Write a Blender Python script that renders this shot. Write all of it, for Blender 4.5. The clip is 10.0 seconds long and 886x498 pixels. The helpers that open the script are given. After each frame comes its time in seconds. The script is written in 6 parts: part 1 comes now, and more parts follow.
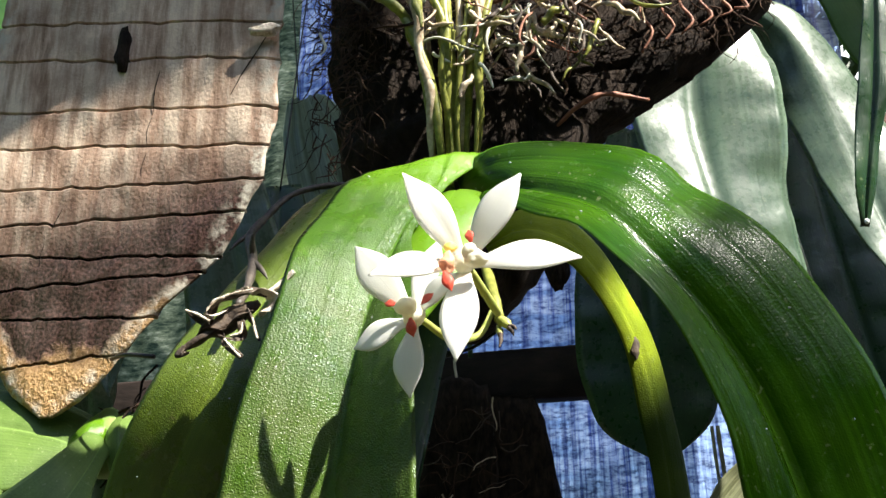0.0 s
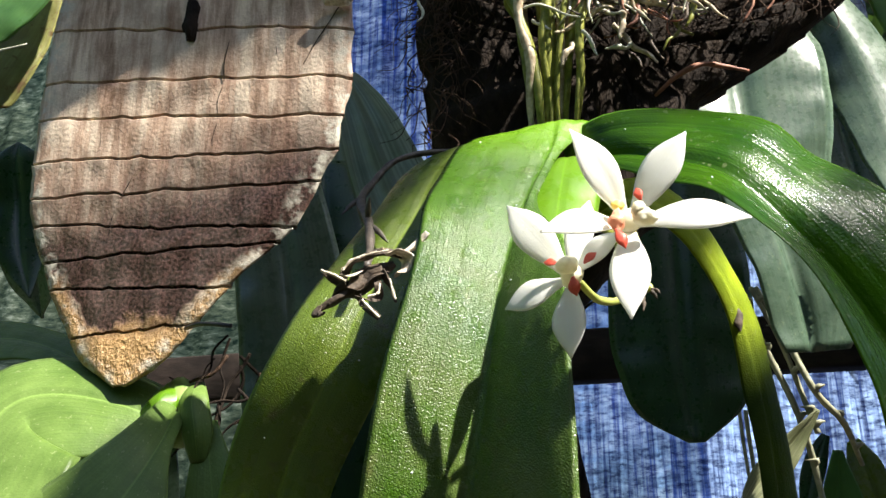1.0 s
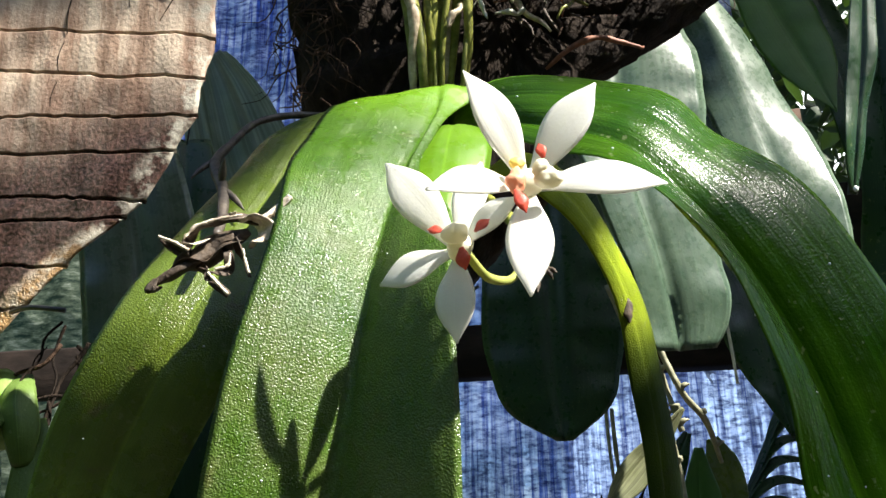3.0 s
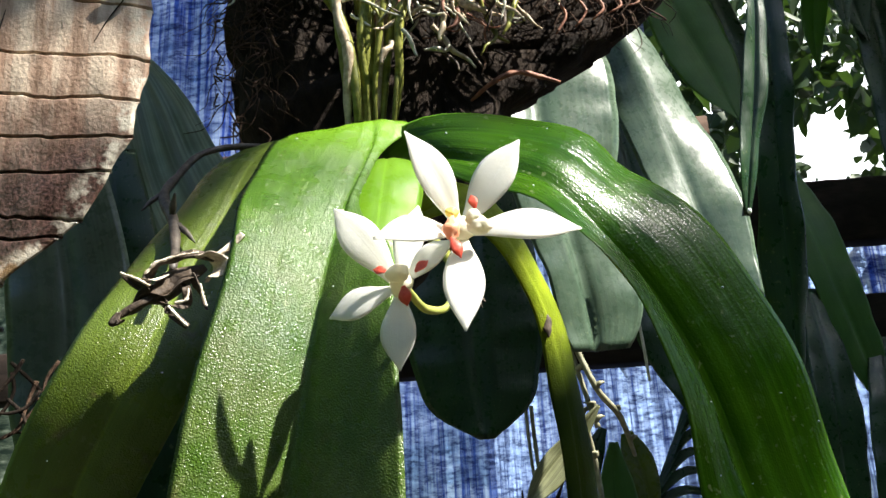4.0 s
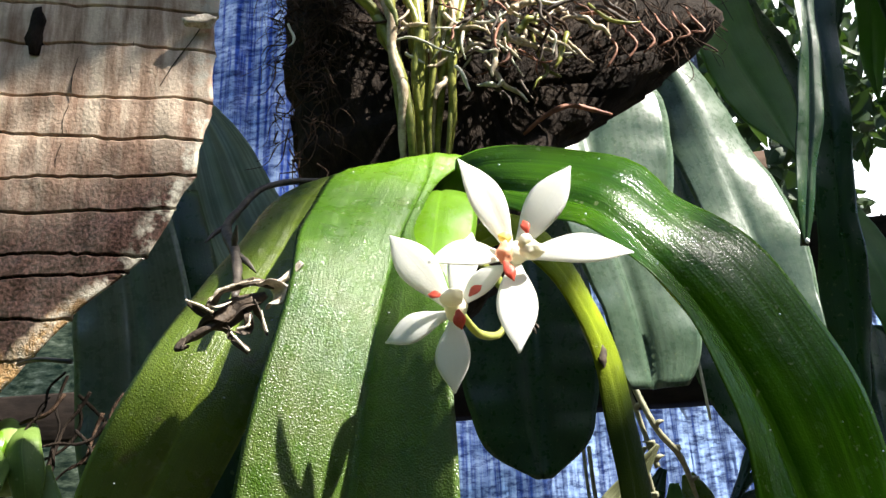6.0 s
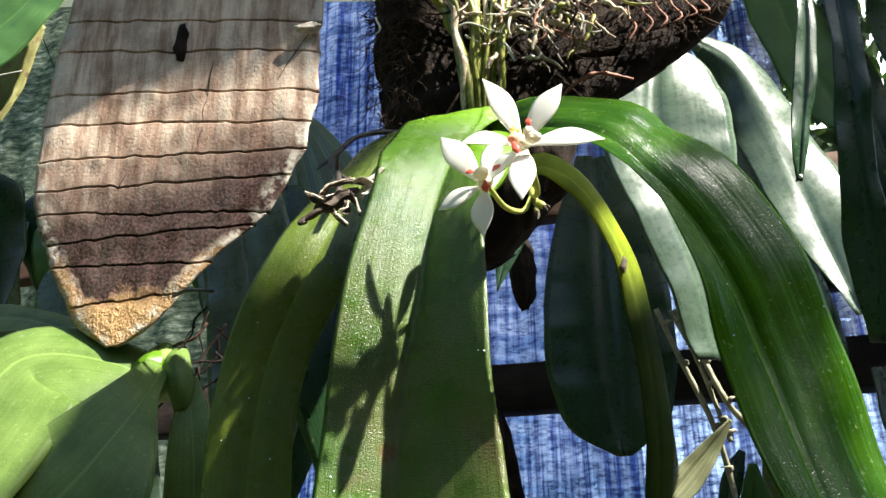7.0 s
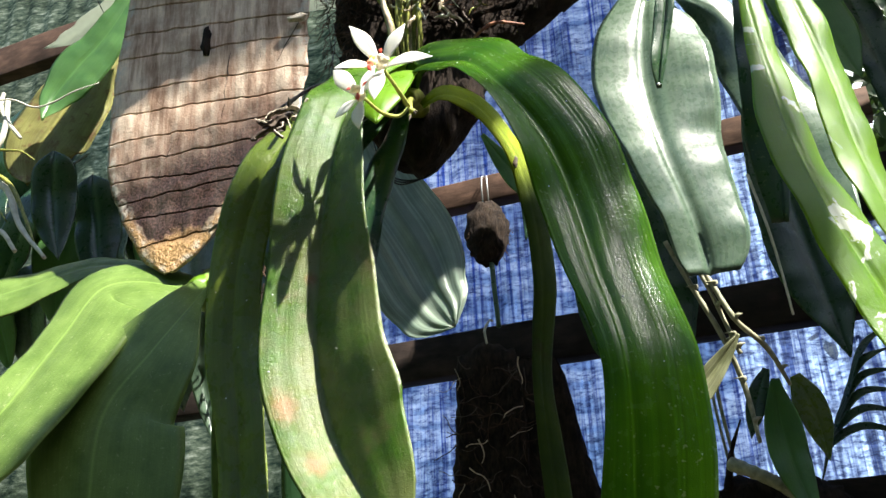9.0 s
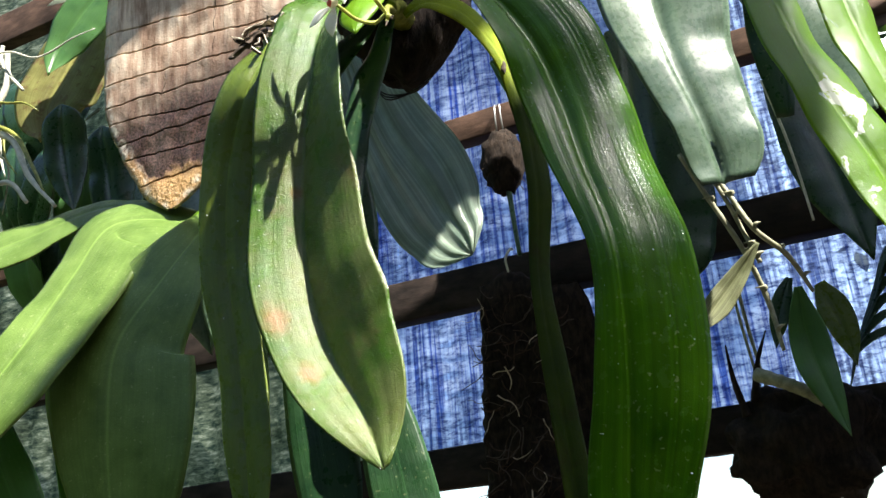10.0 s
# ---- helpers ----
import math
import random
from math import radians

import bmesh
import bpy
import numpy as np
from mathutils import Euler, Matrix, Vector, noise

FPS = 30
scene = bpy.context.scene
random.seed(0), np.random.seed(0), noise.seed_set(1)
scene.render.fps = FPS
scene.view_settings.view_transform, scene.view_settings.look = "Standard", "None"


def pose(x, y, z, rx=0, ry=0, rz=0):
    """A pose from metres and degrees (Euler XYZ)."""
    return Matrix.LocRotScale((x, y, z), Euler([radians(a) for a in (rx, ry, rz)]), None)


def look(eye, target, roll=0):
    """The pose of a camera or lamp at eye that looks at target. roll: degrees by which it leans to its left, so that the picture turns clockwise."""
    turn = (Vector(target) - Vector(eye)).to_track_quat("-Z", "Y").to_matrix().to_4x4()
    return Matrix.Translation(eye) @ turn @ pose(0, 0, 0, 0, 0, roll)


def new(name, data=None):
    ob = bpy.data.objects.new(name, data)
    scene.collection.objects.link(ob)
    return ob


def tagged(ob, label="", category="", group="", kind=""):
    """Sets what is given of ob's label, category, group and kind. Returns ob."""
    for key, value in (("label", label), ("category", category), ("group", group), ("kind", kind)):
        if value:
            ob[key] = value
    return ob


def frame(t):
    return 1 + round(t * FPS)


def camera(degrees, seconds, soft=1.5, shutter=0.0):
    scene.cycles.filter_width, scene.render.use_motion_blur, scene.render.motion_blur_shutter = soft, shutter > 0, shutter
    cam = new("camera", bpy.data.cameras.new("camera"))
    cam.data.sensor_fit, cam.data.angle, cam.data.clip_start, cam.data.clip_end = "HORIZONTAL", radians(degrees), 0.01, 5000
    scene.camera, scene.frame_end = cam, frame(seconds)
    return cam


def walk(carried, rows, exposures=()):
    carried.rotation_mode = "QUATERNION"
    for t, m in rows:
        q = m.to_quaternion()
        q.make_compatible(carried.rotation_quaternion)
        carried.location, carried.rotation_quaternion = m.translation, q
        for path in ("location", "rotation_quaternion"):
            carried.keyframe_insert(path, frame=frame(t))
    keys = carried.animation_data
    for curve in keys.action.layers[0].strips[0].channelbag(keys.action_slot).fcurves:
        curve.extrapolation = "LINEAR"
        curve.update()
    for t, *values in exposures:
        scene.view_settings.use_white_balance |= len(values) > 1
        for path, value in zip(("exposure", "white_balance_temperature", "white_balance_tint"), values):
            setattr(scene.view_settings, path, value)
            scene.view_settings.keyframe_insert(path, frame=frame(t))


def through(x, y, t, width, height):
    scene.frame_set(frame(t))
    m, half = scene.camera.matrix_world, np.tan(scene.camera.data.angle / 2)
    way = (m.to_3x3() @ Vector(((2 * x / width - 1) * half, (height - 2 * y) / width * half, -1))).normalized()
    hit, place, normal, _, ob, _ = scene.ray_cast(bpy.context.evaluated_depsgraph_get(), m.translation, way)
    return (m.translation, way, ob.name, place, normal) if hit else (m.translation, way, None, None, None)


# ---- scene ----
cam = camera(53.6, 10.0)
PATH = [
    (0, (0.05083, -0.02118, 1.45160), (-0.09223, 1.84506, 2.15636), -0.248),
    (0.5, (0.01175, -0.03345, 1.45739), (-0.09239, 1.85294, 2.11365), -0.305),
    (1, (0.01282, -0.01949, 1.44631), (-0.14044, 1.85777, 2.11893), 0.568),
    (1.5, (0.00279, -0.01237, 1.46240), (-0.09520, 1.87672, 2.11181), 0.170),
    (2, (0.02041, -0.01068, 1.46340), (-0.09471, 1.86674, 2.14312), 0.866),
    (2.5, (0.00025, -0.00117, 1.45985), (0.01726, 1.88450, 2.12616), 0.335),
    (3, (0.01184, 0.01603, 1.45143), (0.14793, 1.89595, 2.12029), -0.766),
    (3.2, (0.00277, 0.01315, 1.45163), (0.24090, 1.88647, 2.11038), -1.818),
    (4.3, (0.00770, -0.01188, 1.45258), (0.32719, 1.84965, 2.11034), -2.978),
    (4.5, (0.01191, -0.00707, 1.45086), (0.29284, 1.86078, 2.10828), -4.003),
    (5, (0.00379, 0.00982, 1.45824), (0.40575, 1.84997, 2.13076), -4.250),
    (5.5, (-0.01211, 0.02335, 1.46686), (0.40954, 1.85421, 2.15253), -3.278),
    (6, (0.00442, -0.01144, 1.44755), (0.19756, 1.83287, 2.19670), -2.054),
    (6.2, (-0.00220, -0.03634, 1.43484), (0.13672, 1.80445, 2.20438), -2.168),
    (7.3, (0.03381, -0.09815, 1.33649), (-0.07225, 1.72271, 2.15699), 0.619),
    (7.5, (0.04524, -0.10896, 1.31886), (-0.10986, 1.71228, 2.13067), 0.971),
    (8, (0.06288, -0.13083, 1.29474), (-0.15946, 1.67802, 2.11852), 1.119),
    (8.5, (0.09304, -0.18103, 1.26171), (-0.10767, 1.61447, 2.11954), -1.203),
    (9, (0.12529, -0.18957, 1.24943), (-0.14792, 1.61475, 2.06783), -2.138),
    (9.5, (0.13572, -0.18058, 1.23470), (-0.22874, 1.63325, 1.99445), -3.291),
    (10, (0.14397, -0.17413, 1.23201), (-0.21185, 1.66493, 1.93292), -4.837),
]
walk(cam, [(t, look(eye, target, roll)) for t, eye, target, roll in PATH], [(0.0, 1.80), (3.2, 1.76), (6.2, 1.86), (7.3, 2.04), (10.0, 2.08)])

# ---- light ----
SUN_TO = Vector((0.53, -0.39, 0.75)).normalized()
world = bpy.data.worlds.new("sky")
scene.world = world
world.use_nodes = True
wn = world.node_tree.nodes
wl = world.node_tree.links
sky = wn.new("ShaderNodeTexSky")
sky.sky_type = "NISHITA"
sky.sun_disc = False
sky.sun_elevation = math.asin(SUN_TO.z)
sky.sun_rotation = math.atan2(SUN_TO.x, SUN_TO.y)
wl.new(sky.outputs[0], wn["Background"].inputs[0])
wn["Background"].inputs[1].default_value = 0.068
sun_data = bpy.data.lights.new("sun", "SUN")
sun_data.energy, sun_data.angle, sun_data.color = 5.0, radians(0.8), (1.0, 0.95, 0.86)
sun = new("sun", sun_data)
sun.matrix_world = look(SUN_TO * 8, (0, 0, 0))


# ---- materials ----
class Mat:
    """A small wrapper round a node material."""

    def __init__(self, name):
        self.m = bpy.data.materials.new(name)
        self.m.use_nodes = True
        self.t = self.m.node_tree
        self.b = self.t.nodes["Principled BSDF"]
        self.out = self.t.nodes["Material Output"]

    def add(self, kind, **props):
        n = self.t.nodes.new(kind)
        for k, v in props.items():
            if k == "blend_type":
                n.blend_type = v
            elif k == "operation":
                n.operation = v
            elif k == "data_type":
                n.data_type = v
        return n

    def link(self, a, b):
        self.t.links.new(a, b)

    def coords(self, kind="Object", scale=(1, 1, 1), turn=(0, 0, 0)):
        c = self.add("ShaderNodeTexCoord")
        m = self.add("ShaderNodeMapping")
        m.inputs["Scale"].default_value = scale
        m.inputs["Rotation"].default_value = turn
        self.link(c.outputs[kind], m.inputs[0])
        return m.outputs[0]

    def noise(self, vec, scale, detail=4, rough=0.55, dist=0.0):
        n = self.add("ShaderNodeTexNoise")
        n.inputs["Scale"].default_value = scale
        n.inputs["Detail"].default_value = detail
        n.inputs["Roughness"].default_value = rough
        n.inputs["Distortion"].default_value = dist
        self.link(vec, n.inputs["Vector"])
        return n.outputs["Fac"]

    def ramp(self, fac, stops):
        r = self.add("ShaderNodeValToRGB")
        e = r.color_ramp.elements
        while len(e) < len(stops):
            e.new(0.5)
        for el, (p, c) in zip(e, stops):
            el.position = p
            el.color = (*c, 1) if len(c) == 3 else c
        self.link(fac, r.inputs[0])
        return r.outputs[0]

    def mix(self, fac, a, b, blend="MIX"):
        n = self.add("ShaderNodeMix", data_type="RGBA", blend_type=blend)
        for v, s in ((fac, n.inputs[0]), (a, n.inputs[6]), (b, n.inputs[7])):
            if isinstance(v, (int, float)):
                s.default_value = v
            elif isinstance(v, tuple):
                s.default_value = (*v, 1)
            else:
                self.link(v, s)
        return n.outputs[2]

    def math(self, op, a, b=0.0):
        n = self.add("ShaderNodeMath", operation=op)
        for v, s in ((a, n.inputs[0]), (b, n.inputs[1])):
            if isinstance(v, (int, float)):
                s.default_value = v
            else:
                self.link(v, s)
        return n.outputs[0]

    def bump(self, height, strength, distance, normal=None):
        n = self.add("ShaderNodeBump")
        n.inputs["Strength"].default_value = strength
        n.inputs["Distance"].default_value = distance
        self.link(height, n.inputs["Height"])
        if normal is not None:
            self.link(normal, n.inputs["Normal"])
        return n.outputs[0]

    def translucent(self, colour, amount, normal=None):
        tr = self.add("ShaderNodeBsdfTranslucent")
        if isinstance(colour, tuple):
            tr.inputs[0].default_value = (*colour, 1)
        else:
            self.link(colour, tr.inputs[0])
        mx = self.add("ShaderNodeMixShader")
        mx.inputs[0].default_value = amount
        self.link(self.b.outputs[0], mx.inputs[1])
        self.link(tr.outputs[0], mx.inputs[2])
        self.link(mx.outputs[0], self.out.inputs[0])


def leaf_material(name, dark, light, rough=0.35, veins=0.25, grain=1800, grain_depth=0.00035, ribs=0.0004, through=(0.25, 0.42, 0.04), pass_on=0.22, blotch=None, blotch_at=0.62, blotch_scale=75, coat=0.0, age_and_light=None, long_ribs=False, shine=0.5, base=None, scars=(), rim_pale=0.5, coat_rough=0.33):
    """A fleshy leaf: u runs across it (0 to 1, the midrib at a half), v along it in metres."""
    m = Mat(name)
    obj = m.coords()
    uv = m.coords("UV", (1, 1, 1))
    lines = m.noise(m.coords("UV", (30, 1.2, 1) if long_ribs else (46, 5, 1)), 1.0, 3, 0.6)
    big = m.noise(obj, 38, 4, 0.6)
    col = m.mix(m.ramp(big, [(0.3, (0, 0, 0)), (0.72, (1, 1, 1))]), dark, light)
    veil = m.ramp(lines, [(0.42, (1 - veins,) * 3), (0.58, (1, 1, 1))])
    col = m.mix(1.0, col, veil, "MULTIPLY")
    sep = m.add("ShaderNodeSeparateXYZ")
    m.link(uv, sep.inputs[0])
    off = m.math("ABSOLUTE", m.math("SUBTRACT", sep.outputs[0], 0.5))
    rib = m.ramp(off, [(0.0, (1, 1, 1)), (0.018, (0, 0, 0))])
    col = m.mix(m.math("MULTIPLY", rib, 0.35), col, tuple(min(1, 1.8 * c) for c in light))
    rim = m.ramp(off, [(0.475, (0, 0, 0)), (0.495, (1, 1, 1))])
    col = m.mix(m.math("MULTIPLY", rim, rim_pale), col, tuple(min(1, 2.0 * c + 0.02) for c in light))
    specks = m.ramp(m.noise(obj, 420, 2, 0.5), [(0.665, (0, 0, 0)), (0.70, (1, 1, 1))])
    col = m.mix(m.math("MULTIPLY", specks, 0.3), col, (0.30, 0.34, 0.16))
    if blotch:
        spots = m.ramp(m.noise(obj, blotch_scale, 5, 0.62, 0.6), [(blotch_at, (0, 0, 0)), (blotch_at + (0.07 if blotch_scale > 60 else 0.015), (1, 1, 1))])
        col = m.mix(spots, col, blotch)
    if base:
        near = m.add("ShaderNodeMapRange")
        near.inputs["From Min"].default_value, near.inputs["From Max"].default_value = base[1], base[0]
        m.link(sep.outputs[1], near.inputs["Value"])
        col = m.mix(near.outputs[0], col, base[2])
    # tint down the leaf: ageing, with sheen and shade mixed into its colour
    if age_and_light:
        start, full, tint, rust, much = age_and_light
        toward_tip = m.add("ShaderNodeMapRange")
        toward_tip.inputs["From Min"].default_value, toward_tip.inputs["From Max"].default_value = start, full
        m.link(sep.outputs[1], toward_tip.inputs["Value"])
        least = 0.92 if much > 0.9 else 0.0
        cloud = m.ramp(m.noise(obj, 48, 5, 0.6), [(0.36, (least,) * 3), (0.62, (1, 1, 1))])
        col = m.mix(m.math("MULTIPLY", m.math("MULTIPLY", toward_tip.outputs[0], cloud), much), col, tint)
        scab = m.ramp(m.noise(obj, 34, 6, 0.68, 0.4), [(0.56, (0, 0, 0)), (0.70, (1, 1, 1))])
        col = m.mix(m.math("MULTIPLY", m.math("MULTIPLY", toward_tip.outputs[0], scab), 0.9), col, rust)
    for at_u, at_v, size, tint in scars:
        du = m.math("MULTIPLY", m.math("SUBTRACT", sep.outputs[0], at_u), 0.07)
        dv = m.math("SUBTRACT", sep.outputs[1], at_v)
        far = m.math("SQRT", m.math("ADD", m.math("MULTIPLY", du, du), m.math("MULTIPLY", dv, dv)))
        far = m.math("ADD", far, m.math("MULTIPLY", m.math("SUBTRACT", m.noise(obj, 260, 4, 0.65), 0.5), size * 1.3))
        ring = m.add("ShaderNodeMapRange")
        ring.inputs["From Min"].default_value, ring.inputs["From Max"].default_value = size, size * 0.25
        m.link(far, ring.inputs["Value"])
        col = m.mix(m.math("MULTIPLY", ring.outputs[0], 0.55), col, tint)
    m.link(col, m.b.inputs["Base Color"])
    fine = m.noise(obj, grain, 1, 0.5)
    n1 = m.bump(fine, 1.0, grain_depth)
    n2 = m.bump(lines, 0.5, ribs, n1)
    n3 = m.bump(m.noise(obj, 45, 3), 0.5, 0.0009, n2)
    m.link(n3, m.b.inputs["Normal"])
    r = m.ramp(m.noise(obj, 140, 3), [(0.3, (rough - 0.07,) * 3), (0.7, (rough + 0.12,) * 3)])
    m.link(r, m.b.inputs["Roughness"])
    m.b.inputs["Specular IOR Level"].default_value = shine
    if coat:
        m.b.inputs["Coat Weight"].default_value = coat
        m.b.inputs["Coat Roughness"].default_value = coat_rough
    m.translucent(through, pass_on)
    return m.m


def rough_material(name, dark, light, scale=60, stretch=(1, 1, 1), rough=0.85, relief=0.003, third=None):
    m = Mat(name)
    obj = m.coords("Object", stretch)
    a = m.noise(obj, scale, 6, 0.65)
    b = m.noise(m.coords(), scale * 0.22, 4, 0.6)
    col = m.ramp(a, [(0.3, dark), (0.72, light)])
    col = m.mix(m.math("MULTIPLY", m.ramp(b, [(0.45, (0, 0, 0)), (0.65, (1, 1, 1))]), 0.6), col, third or tuple(0.5 * c for c in dark))
    m.link(col, m.b.inputs["Base Color"])
    m.b.inputs["Roughness"].default_value = rough
    m.b.inputs["Specular IOR Level"].default_value = 0.15
    m.link(m.bump(a, 0.9, relief), m.b.inputs["Normal"])
    return m.m


# olive, rusty lower length; its tint is lightened to carry the sun's sheen
M_LEAF = leaf_material("orchid_leaf", (0.030, 0.085, 0.004), (0.066, 0.150, 0.008), 0.27, 0.16, grain=2200, grain_depth=0.00036, ribs=0.0005, pass_on=0.14, base=(0.022, 0.056, (0.13, 0.28, 0.010)), blotch=(0.09, 0.10, 0.03), blotch_at=0.66, age_and_light=(0.09, 0.19, (0.125, 0.150, 0.048), (0.12, 0.095, 0.038), 0.85), shine=0.48, rim_pale=0.08, scars=((0.17, 0.279, 0.010, (0.30, 0.12, 0.05)), (0.45, 0.214, 0.005, (0.20, 0.06, 0.03)), (0.26, 0.312, 0.008, (0.28, 0.12, 0.05))))
M_LEAF_YOUNG = leaf_material("orchid_leaf_young", (0.09, 0.21, 0.010), (0.17, 0.33, 0.020), 0.30, 0.06, grain=2400, grain_depth=0.00012, ribs=0.00015, through=(0.45, 0.65, 0.03), pass_on=0.35)
M_LEAF_OLD = leaf_material("orchid_leaf_dull", (0.070, 0.115, 0.010), (0.150, 0.205, 0.022), 0.28, 0.2, grain=2200, grain_depth=0.00032, blotch=(0.10, 0.095, 0.03), blotch_at=0.62, shine=0.6)
M_LEAF_DARK = leaf_material("orchid_leaf_ribbed", (0.014, 0.064, 0.002), (0.046, 0.126, 0.004), 0.19, 0.35, grain=1400, grain_depth=0.00016, ribs=0.0008, shine=0.22, blotch=(0.12, 0.19, 0.03), blotch_at=0.70, long_ribs=True)
# lower length dulled by age, then darkened with shade put into the tint
M_LEAF_YELLOW = leaf_material("orchid_leaf_ageing", (0.15, 0.21, 0.010), (0.33, 0.41, 0.020), 0.40, 0.2, blotch=(0.02, 0.016, 0.006), blotch_at=0.69, through=(0.3, 0.36, 0.02), pass_on=0.05, shine=0.10, age_and_light=(0.070, 0.115, (0.017, 0.036, 0.005), (0.030, 0.022, 0.008), 0.98))
M_FAN = leaf_material("fan_leaf", (0.068, 0.120, 0.022), (0.140, 0.215, 0.052), 0.36, 0.12, grain=700, grain_depth=0.0002, through=(0.3, 0.45, 0.05), pass_on=0.03, shine=0.25)
M_SILVER = leaf_material("grey_green_leaf", (0.050, 0.092, 0.058), (0.105, 0.158, 0.105), 0.27, 0.25, grain=420, grain_depth=0.00012, ribs=0.00025, through=(0.25, 0.4, 0.2), pass_on=0.15, coat=0.4, long_ribs=True)
M_SILVER_FOLD = leaf_material("grey_green_folded_leaf", (0.13, 0.19, 0.145), (0.27, 0.34, 0.26), 0.36, 0.6, grain=420, grain_depth=0.00012, ribs=0.003, through=(0.45, 0.62, 0.45), pass_on=0.32, coat=0.4, long_ribs=True)
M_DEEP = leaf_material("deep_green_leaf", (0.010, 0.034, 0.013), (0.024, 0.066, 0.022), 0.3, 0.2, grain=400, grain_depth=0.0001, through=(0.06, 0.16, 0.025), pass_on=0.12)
M_SPECK = leaf_material("mottled_leaf", (0.06, 0.15, 0.012), (0.14, 0.27, 0.02), 0.36, 0.2, grain=1500, grain_depth=0.0002, through=(0.5, 0.7, 0.03), pass_on=0.4, blotch=(0.62, 0.64, 0.58), blotch_at=0.605, blotch_scale=34)
M_MIDGREEN = leaf_material("mid_green_leaf", (0.05, 0.13, 0.04), (0.10, 0.22, 0.06), 0.34, 0.2, grain=400, grain_depth=0.0001, through=(0.25, 0.5, 0.06), pass_on=0.35)
M_PALE_LEAF = leaf_material("pale_striped_leaf", (0.15, 0.17, 0.07), (0.28, 0.29, 0.15), 0.5, 0.55, grain=500, grain_depth=0.0001, ribs=0.002, through=(0.35, 0.4, 0.12), pass_on=0.2, long_ribs=True)
M_WITHER = leaf_material("withering_leaf", (0.15, 0.14, 0.035), (0.34, 0.34, 0.10), 0.6, 0.3, grain=300, through=(0.5, 0.42, 0.05), pass_on=0.3, blotch=(0.13, 0.08, 0.03), blotch_at=0.55)


def petal_material():
    m = Mat("white_petal")
    obj = m.coords()
    veins = m.noise(m.coords("UV", (22, 2, 1)), 1.0, 2, 0.5)
    col = m.mix(m.ramp(veins, [(0.35, (1, 1, 1)), (0.7, (0, 0, 0))]), (0.88, 0.87, 0.82), (0.92, 0.92, 0.89))
    m.link(col, m.b.inputs["Base Color"])
    m.b.inputs["Roughness"].default_value = 0.42
    m.link(m.bump(m.noise(obj, 1500, 2), 0.4, 0.00015, m.bump(veins, 0.5, 0.00012)), m.b.inputs["Normal"])
    m.translucent((0.95, 0.94, 0.86), 0.48)
    return m.m


def plain_material(name, a, b, scale=300, rough=0.45, through=None, amount=0.25, relief=0.0003, metal=0.0):
    m = Mat(name)
    f = m.noise(m.coords(), scale, 3, 0.6)
    m.link(m.ramp(f, [(0.3, a), (0.7, b)]), m.b.inputs["Base Color"])
    m.b.inputs["Roughness"].default_value = rough
    m.b.inputs["Metallic"].default_value = metal
    m.link(m.bump(f, 0.6, relief), m.b.inputs["Normal"])
    if through:
        m.translucent(through, amount)
    return m.m


M_PETAL = petal_material()
M_COLUMN = plain_material("column_white", (0.80, 0.77, 0.62), (0.86, 0.84, 0.74), 500, 0.4, (0.9, 0.85, 0.6), 0.3)
M_RED = plain_material("lip_red", (0.50, 0.05, 0.03), (0.70, 0.14, 0.08), 900, 0.45, (0.9, 0.2, 0.1), 0.25)
M_PEACH = plain_material("lip_peach", (0.80, 0.38, 0.20), (0.86, 0.55, 0.36), 600, 0.42, (0.95, 0.5, 0.3), 0.3)
M_GOLD = plain_material("lip_yellow", (0.78, 0.60, 0.12), (0.85, 0.72, 0.25), 600, 0.45, (0.95, 0.8, 0.2), 0.3)
M_PEDICEL = plain_material("flower_stalk_green", (0.25, 0.32, 0.06), (0.48, 0.48, 0.14), 350, 0.45, (0.6, 0.6, 0.1), 0.2)
M_DRY = plain_material("dry_brown", (0.020, 0.013, 0.008), (0.085, 0.058, 0.036), 400, 0.75, relief=0.001)
M_DRY_PALE = plain_material("dry_pale", (0.36, 0.29, 0.20), (0.78, 0.70, 0.58), 420, 0.7, relief=0.001)
M_STALK_DRY = plain_material("dry_stalk", (0.018, 0.014, 0.011), (0.10, 0.08, 0.062), 300, 0.55, relief=0.0008)
M_ROOT_GREEN = plain_material("root_green", (0.09, 0.11, 0.014), (0.38, 0.38, 0.08), 250, 0.42, (0.4, 0.4, 0.08), 0.15, 0.0006)
M_ROOT_TAN = plain_material("root_tan", (0.26, 0.18, 0.10), (0.74, 0.62, 0.44), 260, 0.6, relief=0.0008)
M_ROOT_RED = plain_material("root_red_brown", (0.16, 0.06, 0.035), (0.36, 0.15, 0.08), 260, 0.65, relief=0.0008)
M_ROOT_WHITE = plain_material("root_white", (0.42, 0.42, 0.32), (0.66, 0.64, 0.54), 120, 0.6, relief=0.001)
M_STEM_PALE = plain_material("pale_stem", (0.15, 0.15, 0.085), (0.34, 0.33, 0.22), 90, 0.6, relief=0.001)
M_FIBRE = rough_material("fern_fibre", (0.008, 0.006, 0.005), (0.042, 0.029, 0.020), 160, (1, 1, 0.35), 0.9, 0.004)
M_FIBRE_BROWN = rough_material("brown_fibre", (0.028, 0.017, 0.011), (0.095, 0.058, 0.038), 150, (1, 1, 0.5), 0.9, 0.004)
M_BARK = rough_material("bark_brown", (0.10, 0.06, 0.035), (0.26, 0.17, 0.11), 55, (1, 1, 0.4), 0.85, 0.006)
